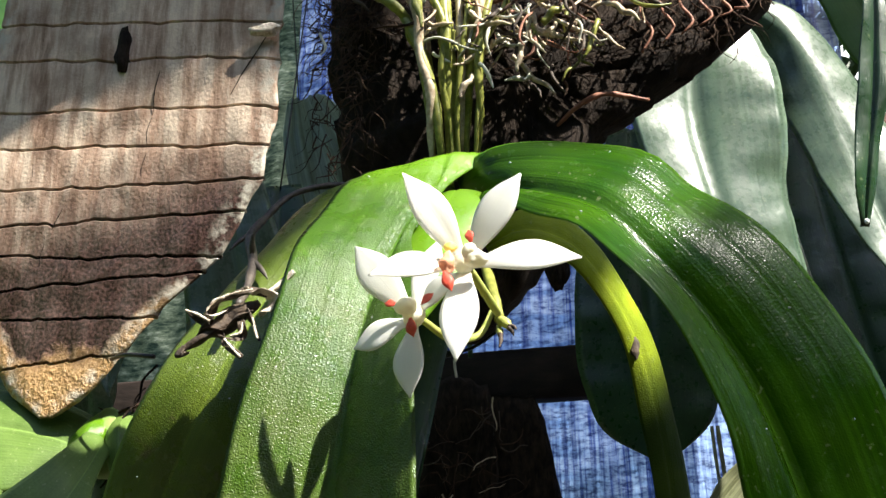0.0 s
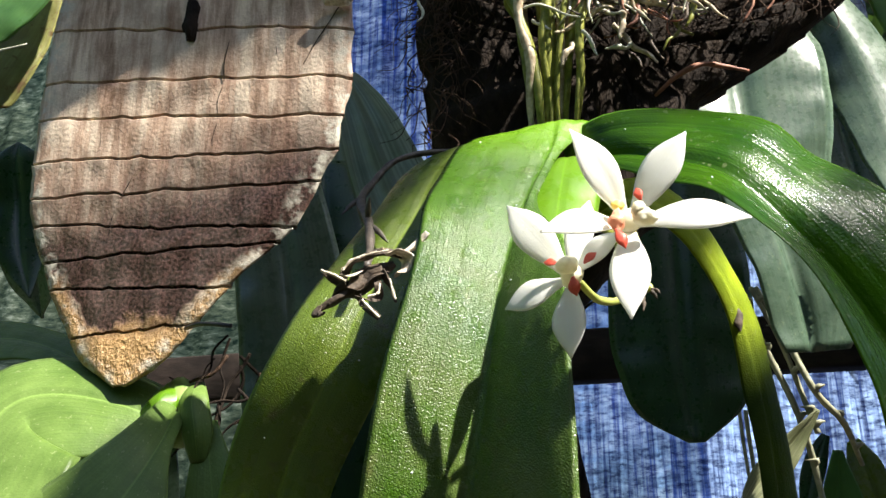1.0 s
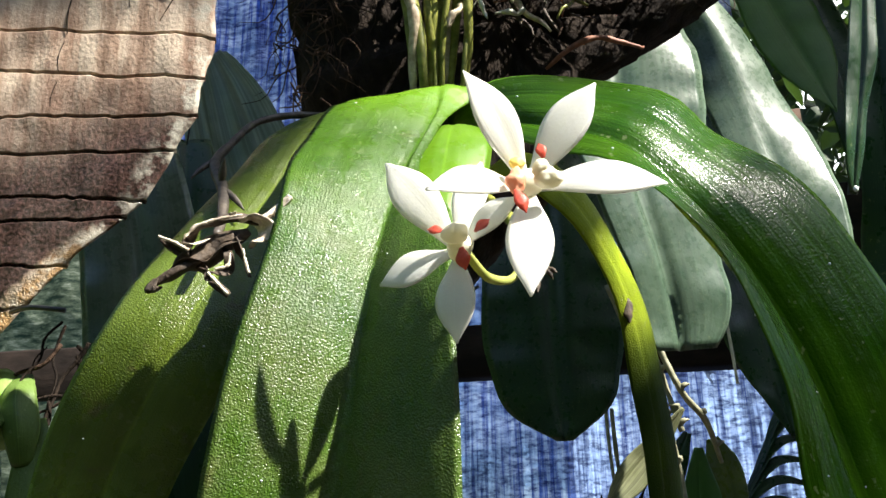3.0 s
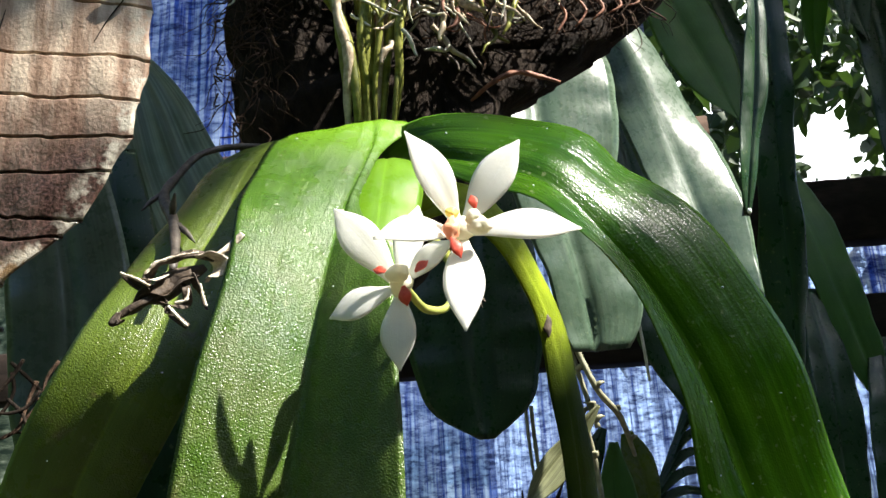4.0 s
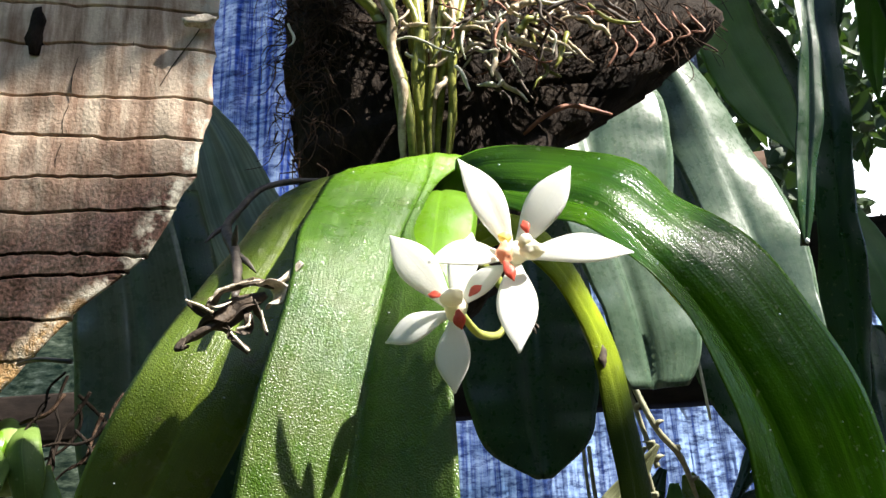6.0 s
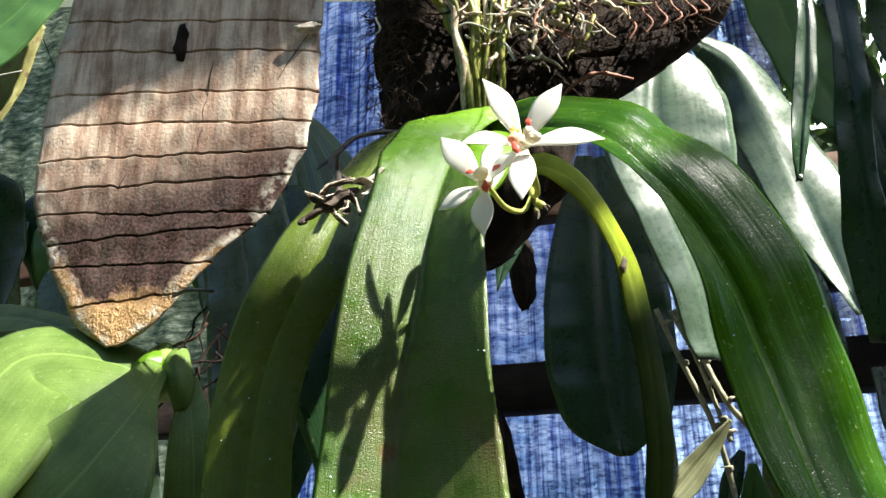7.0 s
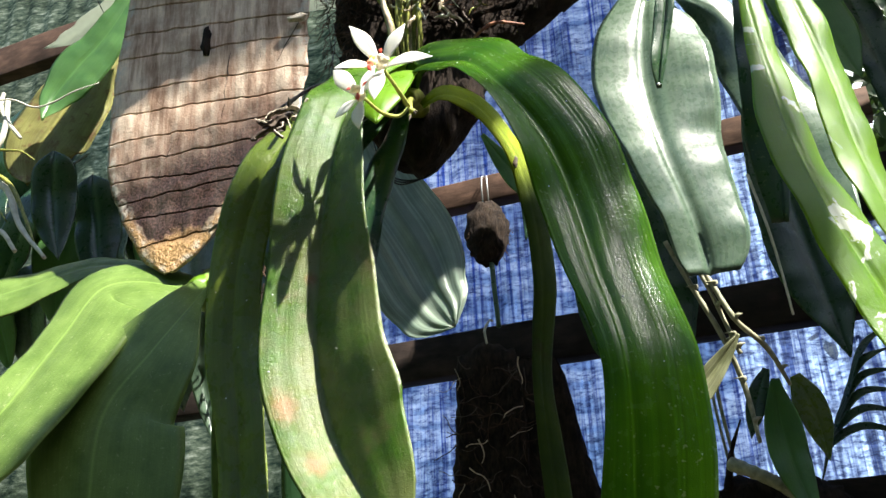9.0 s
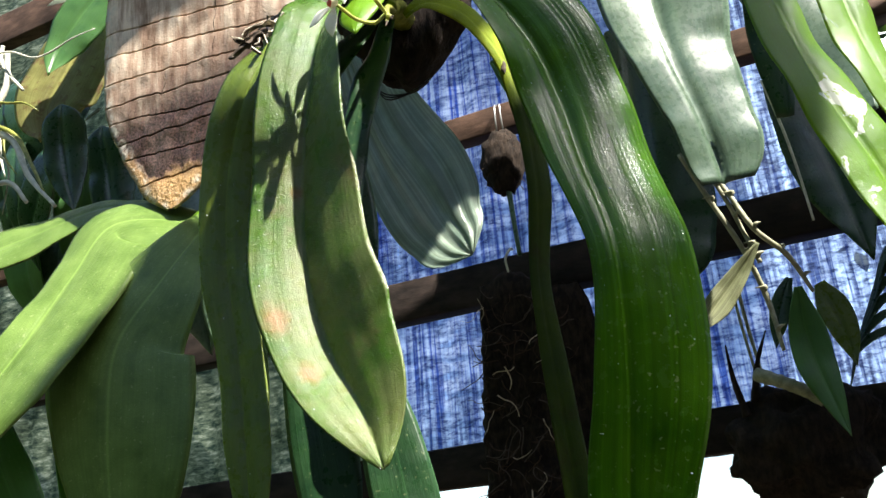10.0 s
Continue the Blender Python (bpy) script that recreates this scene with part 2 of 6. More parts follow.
M_RAIL = rough_material("rail_timber", (0.04, 0.024, 0.016), (0.12, 0.07, 0.048), 45, (0.25, 1, 1), 0.75, 0.002)
M_RAIL_DARK = rough_material("rail_timber_black", (0.010, 0.008, 0.007), (0.042, 0.030, 0.025), 45, (0.25, 1, 1), 0.8, 0.002)
M_WIRE = plain_material("wire_dark", (0.02, 0.02, 0.02), (0.06, 0.06, 0.06), 100, 0.4, metal=0.6)
M_HOOK = plain_material("hook_steel", (0.35, 0.35, 0.34), (0.5, 0.5, 0.48), 100, 0.4, metal=0.8)
M_DROP = plain_material("water_drop", (0.9, 0.95, 0.95), (0.95, 0.98, 0.98), 50, 0.03)


def board_material():
    """Weathered end board: pale wood, a dark wet stain low down, a tan rim at its foot and lichen at one edge."""
    m = Mat("weathered_board")
    obj = m.coords()
    sep = m.add("ShaderNodeSeparateXYZ")
    m.link(obj, sep.inputs[0])
    grain = m.noise(m.coords("Object", (1, 1, 0.14)), 105, 6, 0.66)
    blot = m.noise(obj, 26, 5, 0.6)
    fine = m.noise(obj, 520, 3, 0.6)
    col = m.ramp(grain, [(0.30, (0.22, 0.135, 0.085)), (0.44, (0.52, 0.355, 0.25)), (0.60, (0.82, 0.66, 0.50))])
    col = m.mix(m.math("MULTIPLY", m.ramp(blot, [(0.46, (0, 0, 0)), (0.68, (1, 1, 1))]), 0.6), col, (0.18, 0.092, 0.056))
    z = m.math("ADD", sep.outputs[2], m.math("MULTIPLY", m.math("SUBTRACT", m.noise(obj, 30, 5, 0.65), 0.5), 0.05))
    zx = m.math("ADD", z, m.math("MULTIPLY", sep.outputs[0], -0.18))
    lo = m.add("ShaderNodeMapRange")
    lo.inputs["From Min"].default_value, lo.inputs["From Max"].default_value = 1.738, 1.655
    m.link(zx, lo.inputs["Value"])
    col = m.mix(m.math("MULTIPLY", lo.outputs[0], 0.95), col, m.ramp(fine, [(0.40, (0.010, 0.007, 0.007)), (0.72, (0.11, 0.058, 0.050))]))
    foot = m.add("ShaderNodeMapRange")
    foot.inputs["From Min"].default_value, foot.inputs["From Max"].default_value = 1.572, 1.556
    m.link(z, foot.inputs["Value"])
    uv = m.add("ShaderNodeTexCoord")
    su = m.add("ShaderNodeSeparateXYZ")
    m.link(uv.outputs["UV"], su.inputs[0])
    edge = m.add("ShaderNodeMapRange")
    edge.inputs["From Min"].default_value, edge.inputs["From Max"].default_value = 0.016, 0.006
    m.link(m.math("ADD", su.outputs[1], m.math("MULTIPLY", m.math("SUBTRACT", m.noise(obj, 90, 4), 0.5), 0.014)), edge.inputs["Value"])
    low = m.add("ShaderNodeMapRange")
    low.inputs["From Min"].default_value, low.inputs["From Max"].default_value = 1.600, 1.575
    m.link(z, low.inputs["Value"])
    rim = m.math("MAXIMUM", foot.outputs[0], m.math("MULTIPLY", edge.outputs[0], low.outputs[0]))
    col = m.mix(rim, col, m.ramp(fine, [(0.3, (0.36, 0.20, 0.075)), (0.7, (0.66, 0.43, 0.20))]))
    pale = m.math("MULTIPLY", m.ramp(m.noise(obj, 110, 4, 0.6), [(0.46, (0, 0, 0)), (0.6, (1, 1, 1))]), edge.outputs[0])
    col = m.mix(m.math("MULTIPLY", pale, 0.75), col, (0.56, 0.53, 0.44))
    m.link(col, m.b.inputs["Base Color"])
    m.link(m.mix(lo.outputs[0], (0.75,) * 3, (0.22,) * 3), m.b.inputs["Roughness"])
    m.b.inputs["Specular IOR Level"].default_value = 0.22
    pits = m.math("MULTIPLY", m.noise(obj, 240, 4, 0.7), rim)
    m.link(m.bump(pits, 1.0, 0.006, m.bump(fine, 0.8, 0.0006, m.bump(grain, 0.6, 0.0006))), m.b.inputs["Normal"])
    return m.m


M_BOARD = board_material()


def sheet_material():
    """Blue-tinted woven greenhouse film: vertical ribs, a fine weave and dirt, lit from behind."""
    m = Mat("blue_film")
    obj = m.coords()
    ribs = m.noise(m.coords("Object", (1, 1, 0.03)), 70, 4, 0.75)
    weave = m.noise(m.coords("Object", (0.35, 0.35, 1)), 150, 3, 0.75)
    dirt = m.noise(obj, 7, 4, 0.6)
    bands = m.noise(m.coords("Object", (0.25, 0.25, 1)), 42, 2, 0.5)
    col = m.mix(m.ramp(ribs, [(0.40, (0, 0, 0)), (0.60, (1, 1, 1))]), (0.05, 0.11, 0.48), (0.80, 0.90, 1.0))
    col = m.mix(1.0, col, m.ramp(weave, [(0.34, (0.12, 0.15, 0.30)), (0.58, (1, 1, 1))]), "MULTIPLY")
    col = m.mix(1.0, col, m.ramp(bands, [(0.40, (0.30, 0.36, 0.5)), (0.58, (1, 1, 1))]), "MULTIPLY")
    col = m.mix(1.0, col, m.ramp(dirt, [(0.38, (0.28, 0.32, 0.38)), (0.60, (1, 1, 1))]), "MULTIPLY")
    m.link(col, m.b.inputs["Base Color"])
    m.b.inputs["Roughness"].default_value = 0.5
    m.translucent(col, 0.88)
    clear = m.add("ShaderNodeBsdfTransparent")
    clear.inputs[0].default_value = (0.45, 0.62, 1.0, 1)
    mx = m.add("ShaderNodeMixShader")
    thin = m.math("MULTIPLY", m.ramp(ribs, [(0.45, (0.1,) * 3), (0.7, (1, 1, 1))]), m.ramp(weave, [(0.40, (0.15,) * 3), (0.62, (0.75,) * 3)]))
    m.link(thin, mx.inputs[0])
    m.link(m.out.inputs[0].links[0].from_socket, mx.inputs[1])
    m.link(clear.outputs[0], mx.inputs[2])
    m.link(mx.outputs[0], m.out.inputs[0])
    return m.m


M_SHEET = sheet_material()
M_EARTH = rough_material("damp_earth", (0.03, 0.026, 0.02), (0.10, 0.085, 0.06), 14, rough=0.9, relief=0.02)


def cloth_material():
    """Pale cloth of the added unseen panel: a little soft light comes through."""
    m = Mat("shade_panel_cloth")
    f = m.noise(m.coords(), 30, 4, 0.6)
    m.link(m.ramp(f, [(0.3, (0.20, 0.24, 0.19)), (0.7, (0.30, 0.34, 0.28))]), m.b.inputs["Base Color"])
    m.b.inputs["Roughness"].default_value = 0.9
    m.translucent((0.80, 0.85, 0.74), 0.42)
    return m.m


M_CLOTH = cloth_material()


def netting_material():
    """Open netting of an added unseen strip: about two fifths of the sun comes straight through."""
    m = Mat("shade_netting")
    f = m.noise(m.coords(), 60, 3, 0.6)
    m.link(m.ramp(f, [(0.3, (0.02, 0.04, 0.02)), (0.7, (0.05, 0.09, 0.05))]), m.b.inputs["Base Color"])
    m.b.inputs["Roughness"].default_value = 0.9
    clear = m.add("ShaderNodeBsdfTransparent")
    mx = m.add("ShaderNodeMixShader")
    mx.inputs[0].default_value = 0.36
    m.link(m.b.outputs[0], mx.inputs[1])
    m.link(clear.outputs[0], mx.inputs[2])
    m.link(mx.outputs[0], m.out.inputs[0])
    return m.m


M_NETTING = netting_material()


def mesh_wall_material():
    """Grey-green woven shade mesh in slanting rows, lit from behind."""
    m = Mat("shade_mesh")
    rows = m.noise(m.coords("Object", (1, 1, 3.2)), 26, 4, 0.7)
    blot = m.noise(m.coords(), 9, 4, 0.6)
    col = m.ramp(rows, [(0.38, (0.02, 0.045, 0.032)), (0.55, (0.15, 0.19, 0.13)), (0.70, (0.46, 0.50, 0.40))])
    col = m.mix(1.0, col, m.ramp(blot, [(0.35, (0.35, 0.4, 0.35)), (0.62, (1, 1, 1))]), "MULTIPLY")
    m.link(col, m.b.inputs["Base Color"])
    m.b.inputs["Roughness"].default_value = 0.8
    m.translucent(col, 0.7)
    return m.m


M_MESH = mesh_wall_material()
M_NET = rough_material("green_shade_cloth", (0.02, 0.05, 0.012), (0.06, 0.12, 0.03), 8, rough=0.9)


# ---- mesh helpers ----
def part(name, mesh, material, parent=None, label=""):
    """One mesh object, in world coordinates, under a thing or a part."""
    if isinstance(mesh, bmesh.types.BMesh):
        data = bpy.data.meshes.new(name)
        mesh.to_mesh(data)
        mesh.free()
    else:
        data = mesh
        data.name = name
    for p in data.polygons:
        p.use_smooth = True
    data.materials.clear()
    data.materials.append(material)
    ob = new(name, data)
    if parent is not None:
        ob.parent = parent
        bpy.context.view_layer.update()
        ob.matrix_parent_inverse = parent.matrix_world.inverted()
    if label:
        tagged(ob, label)
    return ob


def thing(name, at, label, category, group="", kind=""):
    ob = new(name)
    ob.location = at
    ob.empty_display_size = 0.02
    bpy.context.view_layer.update()
    return tagged(ob, label, category, group, kind)


def mesh_from(verts, faces, uvs=None):
    data = bpy.data.meshes.new("mesh")
    data.from_pydata([tuple(v) for v in verts], [], faces)
    if uvs is not None:
        layer = data.uv_layers.new(name="UVMap")
        for loop in data.loops:
            layer.data[loop.index].uv = uvs[loop.vertex_index]
    data.update()
    return data


def glide(rows, n):
    """Catmull-Rom through the rows, evenly by chord length: n samples."""
    rows = np.array(rows, float)
    d = np.maximum(np.linalg.norm(np.diff(rows[:, :3], axis=0), axis=1), 1e-5)
    s = np.r_[0, np.cumsum(d)]
    slope = np.gradient(rows, s, axis=0)
    out = []
    for x in np.linspace(0, s[-1], n):
        i = min(int(np.searchsorted(s, x, "right")) - 1, len(d) - 1)
        h = d[i]
        u = (x - s[i]) / h
        a = (2 * u**3 - 3 * u**2 + 1) * rows[i] + (u**3 - 2 * u**2 + u) * h * slope[i]
        b = (3 * u**2 - 2 * u**3) * rows[i + 1] + (u**3 - u**2) * h * slope[i + 1]
        out.append(a + b)
    return np.array(out), np.linspace(0, s[-1], n)


def blade(rows, thick=0.0016, curl=0.12, n=44, half=6, wave=0.0, seed=0, tip=True, groove=0.0, ripple=0.0):
    """A fleshy strap leaf. Each row: midrib x, y, z; width of the two halves; the way across; degrees of fold at the midrib."""
    rng = random.Random(seed)
    pts, along = glide(rows, n)
    ph = [rng.uniform(0, 6.28) for _ in range(4)]
    verts, uvs = [], []
    ring = 4 * half
    for i, r in enumerate(pts):
        p = r[:3]
        t = pts[min(i + 1, n - 1)][:3] - pts[max(i - 1, 0)][:3]
        t = t / np.linalg.norm(t)
        s = r[5:8] - t * (r[5:8] @ t)
        s = s / np.linalg.norm(s)
        nn = np.cross(t, s)
        f = radians(r[8])
        wl_, wr_ = max(r[3], 2e-4), max(r[4], 2e-4)
        row_t, row_b = [], []
        for k in range(-half, half + 1):
            u = k / half
            w = wl_ if k < 0 else wr_
            a = abs(u)
            c = p + s * (u * w * math.cos(f)) + nn * (a * w * math.sin(f) - curl * w * a * a)
            c = c - nn * groove * math.exp(-(u / 0.10) ** 2)
            c = c + nn * wave * a * (math.sin(along[i] * 70 + ph[0] + (2 if k < 0 else 0)) + 0.5 * math.sin(along[i] * 150 + ph[1]))
            c = c + nn * ripple * min(1, w / 0.02) * math.cos(u * 17 + 0.8 * math.sin(along[i] * 25)) * (1 - 0.6 * a)
            h = 0.5 * thick * (1 - 0.90 * a**4) * (min(1, 4 * w / 0.006) if tip else 1)
            row_t.append((c + nn * h, 0.5 + 0.5 * u))
            row_b.append((c - nn * h, 0.5 + 0.5 * u))
        for c, u in row_t + row_b[-2:0:-1]:
            verts.append(c)
            uvs.append((u, along[i]))
    faces = []
    for i in range(n - 1):
        for k in range(ring):
            a, b = i * ring + k, i * ring + (k + 1) % ring
            faces.append((a, b, b + ring, a + ring))
    faces.append(tuple(range(ring))[::-1])
    faces.append(tuple(range((n - 1) * ring, n * ring)))
    return mesh_from(verts, faces, uvs)


def tube(points, radii, sides=7, n=None, rough=0.0, seed=0):
    """A round stem along points; radii at its ends or at each point."""
    rng = random.Random(seed)
    pts = np.array(points, float)
    if len(radii) != len(pts):
        radii = np.linspace(radii[0], radii[-1], len(pts))
    rows = np.c_[pts, np.array(radii)]
    n = n or max(6, 5 * len(pts))
    rows, along = glide(rows, n)
    verts, faces = [], []
    side = np.array((0.31, 0.77, 0.55))
    for i, r in enumerate(rows):
        t = rows[min(i + 1, n - 1)][:3] - rows[max(i - 1, 0)][:3]
        t = t / max(np.linalg.norm(t), 1e-9)
        side = side - t * (side @ t)
        side = side / np.linalg.norm(side)
        up = np.cross(t, side)
        rad = max(r[3], 1e-4) * (1 + rough * rng.uniform(-1, 1))
        for k in range(sides):
            a = 2 * math.pi * k / sides
            verts.append(r[:3] + rad * (math.cos(a) * side + math.sin(a) * up))
    for i in range(n - 1):
        for k in range(sides):
            a, b = i * sides + k, i * sides + (k + 1) % sides
            faces.append((a, b, b + sides, a + sides))
    faces.append(tuple(range(sides))[::-1])
    faces.append(tuple(range((n - 1) * sides, n * sides)))
    return mesh_from(verts, faces)


def join(meshes):
    bm = bmesh.new()
    for d in meshes:
        bm.from_mesh(d)
        bpy.data.meshes.remove(d)
    return bm


def lump(centre, size, seed=0, rough=0.2, scale=60, sub=3):
    """A noisy rounded lump."""
    bm = bmesh.new()
    bmesh.ops.create_icosphere(bm, subdivisions=sub, radius=1)
    for v in bm.verts:
        d = v.co.copy()
        p = Vector((d.x * size[0], d.y * size[1], d.z * size[2]))
        k = 1 + rough * noise.fractal(p * scale + Vector((seed * 7.1, seed * 3.3, 0)), 0.8, 2.1, 4)
        v.co = Vector(centre) + p * k
    return bm


def bar(a, b, width, depth, seed=0, worn=0.0012, cuts=24, up=(0, 0, 1)):
    """A sawn timber from a to b with slightly uneven, rounded edges."""
    a, b = Vector(a), Vector(b)
    t = (b - a).normalized()
    u = (Vector(up) - t * t.dot(Vector(up))).normalized()
    s = t.cross(u)
    rng = random.Random(seed)
    prof = []
    r = min(width, depth) * 0.08
    for sx, sz in ((1, 1), (-1, 1), (-1, -1), (1, -1)):
        for k in range(3):
            ang = math.atan2(sz, sx) - math.pi / 4 + k * math.pi / 4
            prof.append((sx * (depth / 2 - r) + r * math.cos(ang), sz * (width / 2 - r) + r * math.sin(ang)))
    verts, faces = [], []
    m = len(prof)
    for i in range(cuts + 1):
        c = a.lerp(b, i / cuts)
        for k, (x, z) in enumerate(prof):
            j = worn * noise.noise(Vector((i * 0.7, k * 0.9, seed * 5.0)))
            verts.append(c + s * (x + j) + u * (z + 1.5 * j))
    for i in range(cuts):
        for k in range(m):
            p, q = i * m + k, i * m + (k + 1) % m
            faces.append((p, q, q + m, p + m))
    faces.append(tuple(range(m))[::-1])
    faces.append(tuple(range(cuts * m, (cuts + 1) * m)))
    return mesh_from(verts, faces)


# ---- the shade house ----
WALL_TURN = radians(-14)


def wall_at(s, z, out=0.0):
    """A place on the back wall: s metres along it, at height z, out metres behind the rails' middle."""
    return Vector((s * math.cos(WALL_TURN) - out * math.sin(WALL_TURN), 1.45 + s * math.sin(WALL_TURN) + out * math.cos(WALL_TURN), z))


def film_sheet(name, s0, s1, z0, z1, out, label, material=None):
    """A sheet of ribbed film with a slightly ragged foot."""
    nx, nz = int((s1 - s0) / 0.016), 40
    verts, faces = [], []
    for j in range(nz + 1):
        for i in range(nx + 1):
            s = s0 + (s1 - s0) * i / nx
            foot = z0 + 0.012 * noise.noise(Vector((s * 9, 0.3, z0)))
            z = foot + (z1 - foot) * j / nz
            rib = 0.006 * math.sin(s * 2 * math.pi / 0.09) + 0.006 * noise.noise(Vector((s * 3, z * 2, 1.7)))
            verts.append(wall_at(s, z, out + rib))
    w = nx + 1
    for j in range(nz):
        for i in range(nx):
            a = j * w + i
            faces.append((a, a + 1, a + 1 + w, a + w))
    ob = part(name, mesh_from(verts, faces), material or M_SHEET)
    return tagged(ob, label, "wall sheet", kind="structure")


film_sheet("wall_north_west", -3.2, -0.44, 1.40, 3.6, 0.10, "grey-green woven shade mesh behind timber rails", M_MESH)
film_sheet("wall_north", -0.44, 0.66, 1.40, 3.6, 0.10, "blue translucent ribbed greenhouse film behind timber rails")
film_sheet("wall_north_low", 0.66, 2.6, 1.40, 1.99, 0.10, "blue greenhouse film below an open gap in the wall")

for name, s0, s1, z, width, depth, lab in (
    ("wall_rail_lower", -3.0, 2.4, 1.768, 0.085, 0.045, "dark weathered timber rail across the blue film wall"),
    ("wall_rail_sill", 0.60, 2.4, 1.955, 0.11, 0.040, "dark timber sill under the open gap in the wall"),
    ("wall_rail_middle", -3.0, 0.72, 2.117, 0.060, 0.040, "reddish brown sawn timber rail across the film wall"),
    ("wall_rail_top", -3.0, 2.4, 2.945, 0.110, 0.045, "wide brown timber rail high on the film wall"),
    ("wall_rail_bottom", -3.0, 2.4, 1.425, 0.075, 0.045, "dark timber rail at the foot of the film wall"),
):
    rail = part(name, bar(wall_at(s0, z), wall_at(s1, z), width, depth, seed=len(name), cuts=60), M_RAIL if name in ("wall_rail_middle", "wall_rail_top") else M_RAIL_DARK)
    tagged(rail, lab, "timber rail", kind="structure")

hazy = Mat("hazy_sky")
glow = hazy.add("ShaderNodeEmission")
glow.inputs[0].default_value = (0.92, 0.97, 1.0, 1)
glow.inputs[1].default_value = 1.1
hazy.link(glow.outputs[0], hazy.out.inputs[0])
outside = part("backdrop", mesh_from([wall_at(0.2, 1.7, 3.0), wall_at(5.0, 1.7, 3.0), wall_at(5.0, 5.5, 3.0), wall_at(0.2, 5.5, 3.0)], [(0, 1, 2, 3)]), hazy.m)
tagged(outside, "bright hazy sky beyond the open gap in the wall", "sky", kind="structure")

ground = part("ground", mesh_from([(-60, -60, 0), (60, -60, 0), (60, 60, 0), (-60, 60, 0)], [(0, 1, 2, 3)]), M_EARTH)
tagged(ground, "damp dark earth floor of the shade house", "ground", kind="structure")


# ---- plain green walls added out of view behind and beside, to cut sky light ----
for name, a, b in (("wall_south", (-3.1, -2.6), (2.7, -2.6)), ("wall_west", (-3.1, -2.6), (-3.1, 2.1)), ("wall_east", (2.7, -2.6), (2.7, 0.7))):
    w = part(name, bar((*a, 1.5), (*b, 1.5), 3.0, 0.05, seed=3, cuts=30), M_NET)
    tagged(w, "added unseen green wall that closes the place and cuts sky light", "wall", kind="structure")


# ---- unseen pieces added at roof height to cast shade, and two beams ----
ROOF = 2.40


def shade_piece(name, corners, label, material, thick=0.02):
    """A flat unseen shade piece with the given corners, its edges a little uneven."""
    loop = []
    n = 24
    for (x0, y0), (x1, y1) in zip(corners, corners[1:] + corners[:1]):
        for i in range(n):
            f = i / n
            j = 0.006 * noise.noise(Vector((x0 + f * 7, y0 + f * 5, 0)))
            loop.append((x0 + (x1 - x0) * f + j, y0 + (y1 - y0) * f + j))
    m = len(loop)
    verts = [(x, y, ROOF) for x, y in loop] + [(x, y, ROOF + thick) for x, y in loop]
    faces = [tuple(range(m))[::-1], tuple(range(m, 2 * m))] + [(i, (i + 1) % m, m + (i + 1) % m, m + i) for i in range(m)]
    return tagged(part(name, mesh_from(verts, faces), material), label, "roof", kind="structure")


# unseen cloth, outlined to shade the wall side and the upper board
shade_piece("shade_panel", [(0.13, 0.140), (0.20, 0.092), (0.245, 0.070), (0.28, 0.060), (0.32, 0.053), (0.363, 0.045), (0.385, 0.042), (0.45, 0.022), (0.62, -0.010), (0.80, -0.020), (0.95, -0.030), (1.0, 0.02), (0.95, 0.28), (0.68, 0.34), (0.58, 0.40), (0.50, 0.56), (0.395, 0.58), (0.39, 0.70), (0.52, 0.72), (0.62, 0.67), (0.95, 0.56), (0.99, 0.40), (1.7, 0.40), (1.7, 1.0), (0.6, 1.15), (-0.9, 1.15), (-0.55, 0.95), (-0.28, 0.78), (-0.28, 0.45), (-0.05, 0.36), (0.12, 0.20)], "added unseen cloth that shades the wall side and glows softly", M_CLOTH, 0.002)
# added out of view, shaped so that the wide fan leaf is shaded
shade_piece("shade_lath", [(0.454, -0.045), (0.500, -0.045), (0.518, -0.092), (0.560, -0.122), (0.570, -0.165), (0.568, -0.205), (0.545, -0.250), (0.49, -0.245), (0.472, -0.160), (0.470, -0.115), (0.457, -0.084)], "added unseen piece that shades the wide fan leaf", M_RAIL)
# unseen strip added to shade the mount's lower face and the ribbed leaf's base
shade_piece("shade_batten", [(0.49, -0.121), (0.685, -0.121), (0.690, -0.163), (0.634, -0.163), (0.627, -0.138), (0.56, -0.132), (0.49, -0.128)], "added unseen strip that shades the lower mount and leaf base", M_RAIL)
# bent to follow the yellowing leaf along the sun's way; added, never in view
shade_piece("shade_slat", [(0.745, -0.133), (0.79, -0.161), (0.82, -0.184), (0.87, -0.224), (0.92, -0.258), (0.96, -0.285), (0.955, -0.312), (0.90, -0.275), (0.855, -0.247), (0.815, -0.213), (0.78, -0.185), (0.74, -0.160)], "added unseen strip that shades the yellowing leaf", M_RAIL)
# netting added out of view to dim the sun along the ribbed leaf
shade_piece("shade_net_strip", [(0.695, -0.250), (0.712, -0.165), (0.76, -0.165), (0.80, -0.195), (0.825, -0.245), (0.87, -0.283), (0.90, -0.288), (0.95, -0.315), (1.0, -0.350), (1.04, -0.420), (0.98, -0.405), (0.90, -0.372), (0.84, -0.325), (0.78, -0.285), (0.74, -0.268)], "added unseen netting that dims the sun on the ribbed leaf", M_NETTING, 0.001)
for y in (0.30, 0.86):
    tagged(part("roof_beam", bar((-1.0, y, ROOF + 0.06), (1.3, y, ROOF + 0.06), 0.08, 0.05, seed=int(y * 10)), M_RAIL), "timber beam that carries hanging plants", "roof beam", kind="structure")


# ---- the board ----
def board_plane(x, z):
    return 0.419 - 0.224 * (x + 0.161) - 0.057 * (z - 1.561)


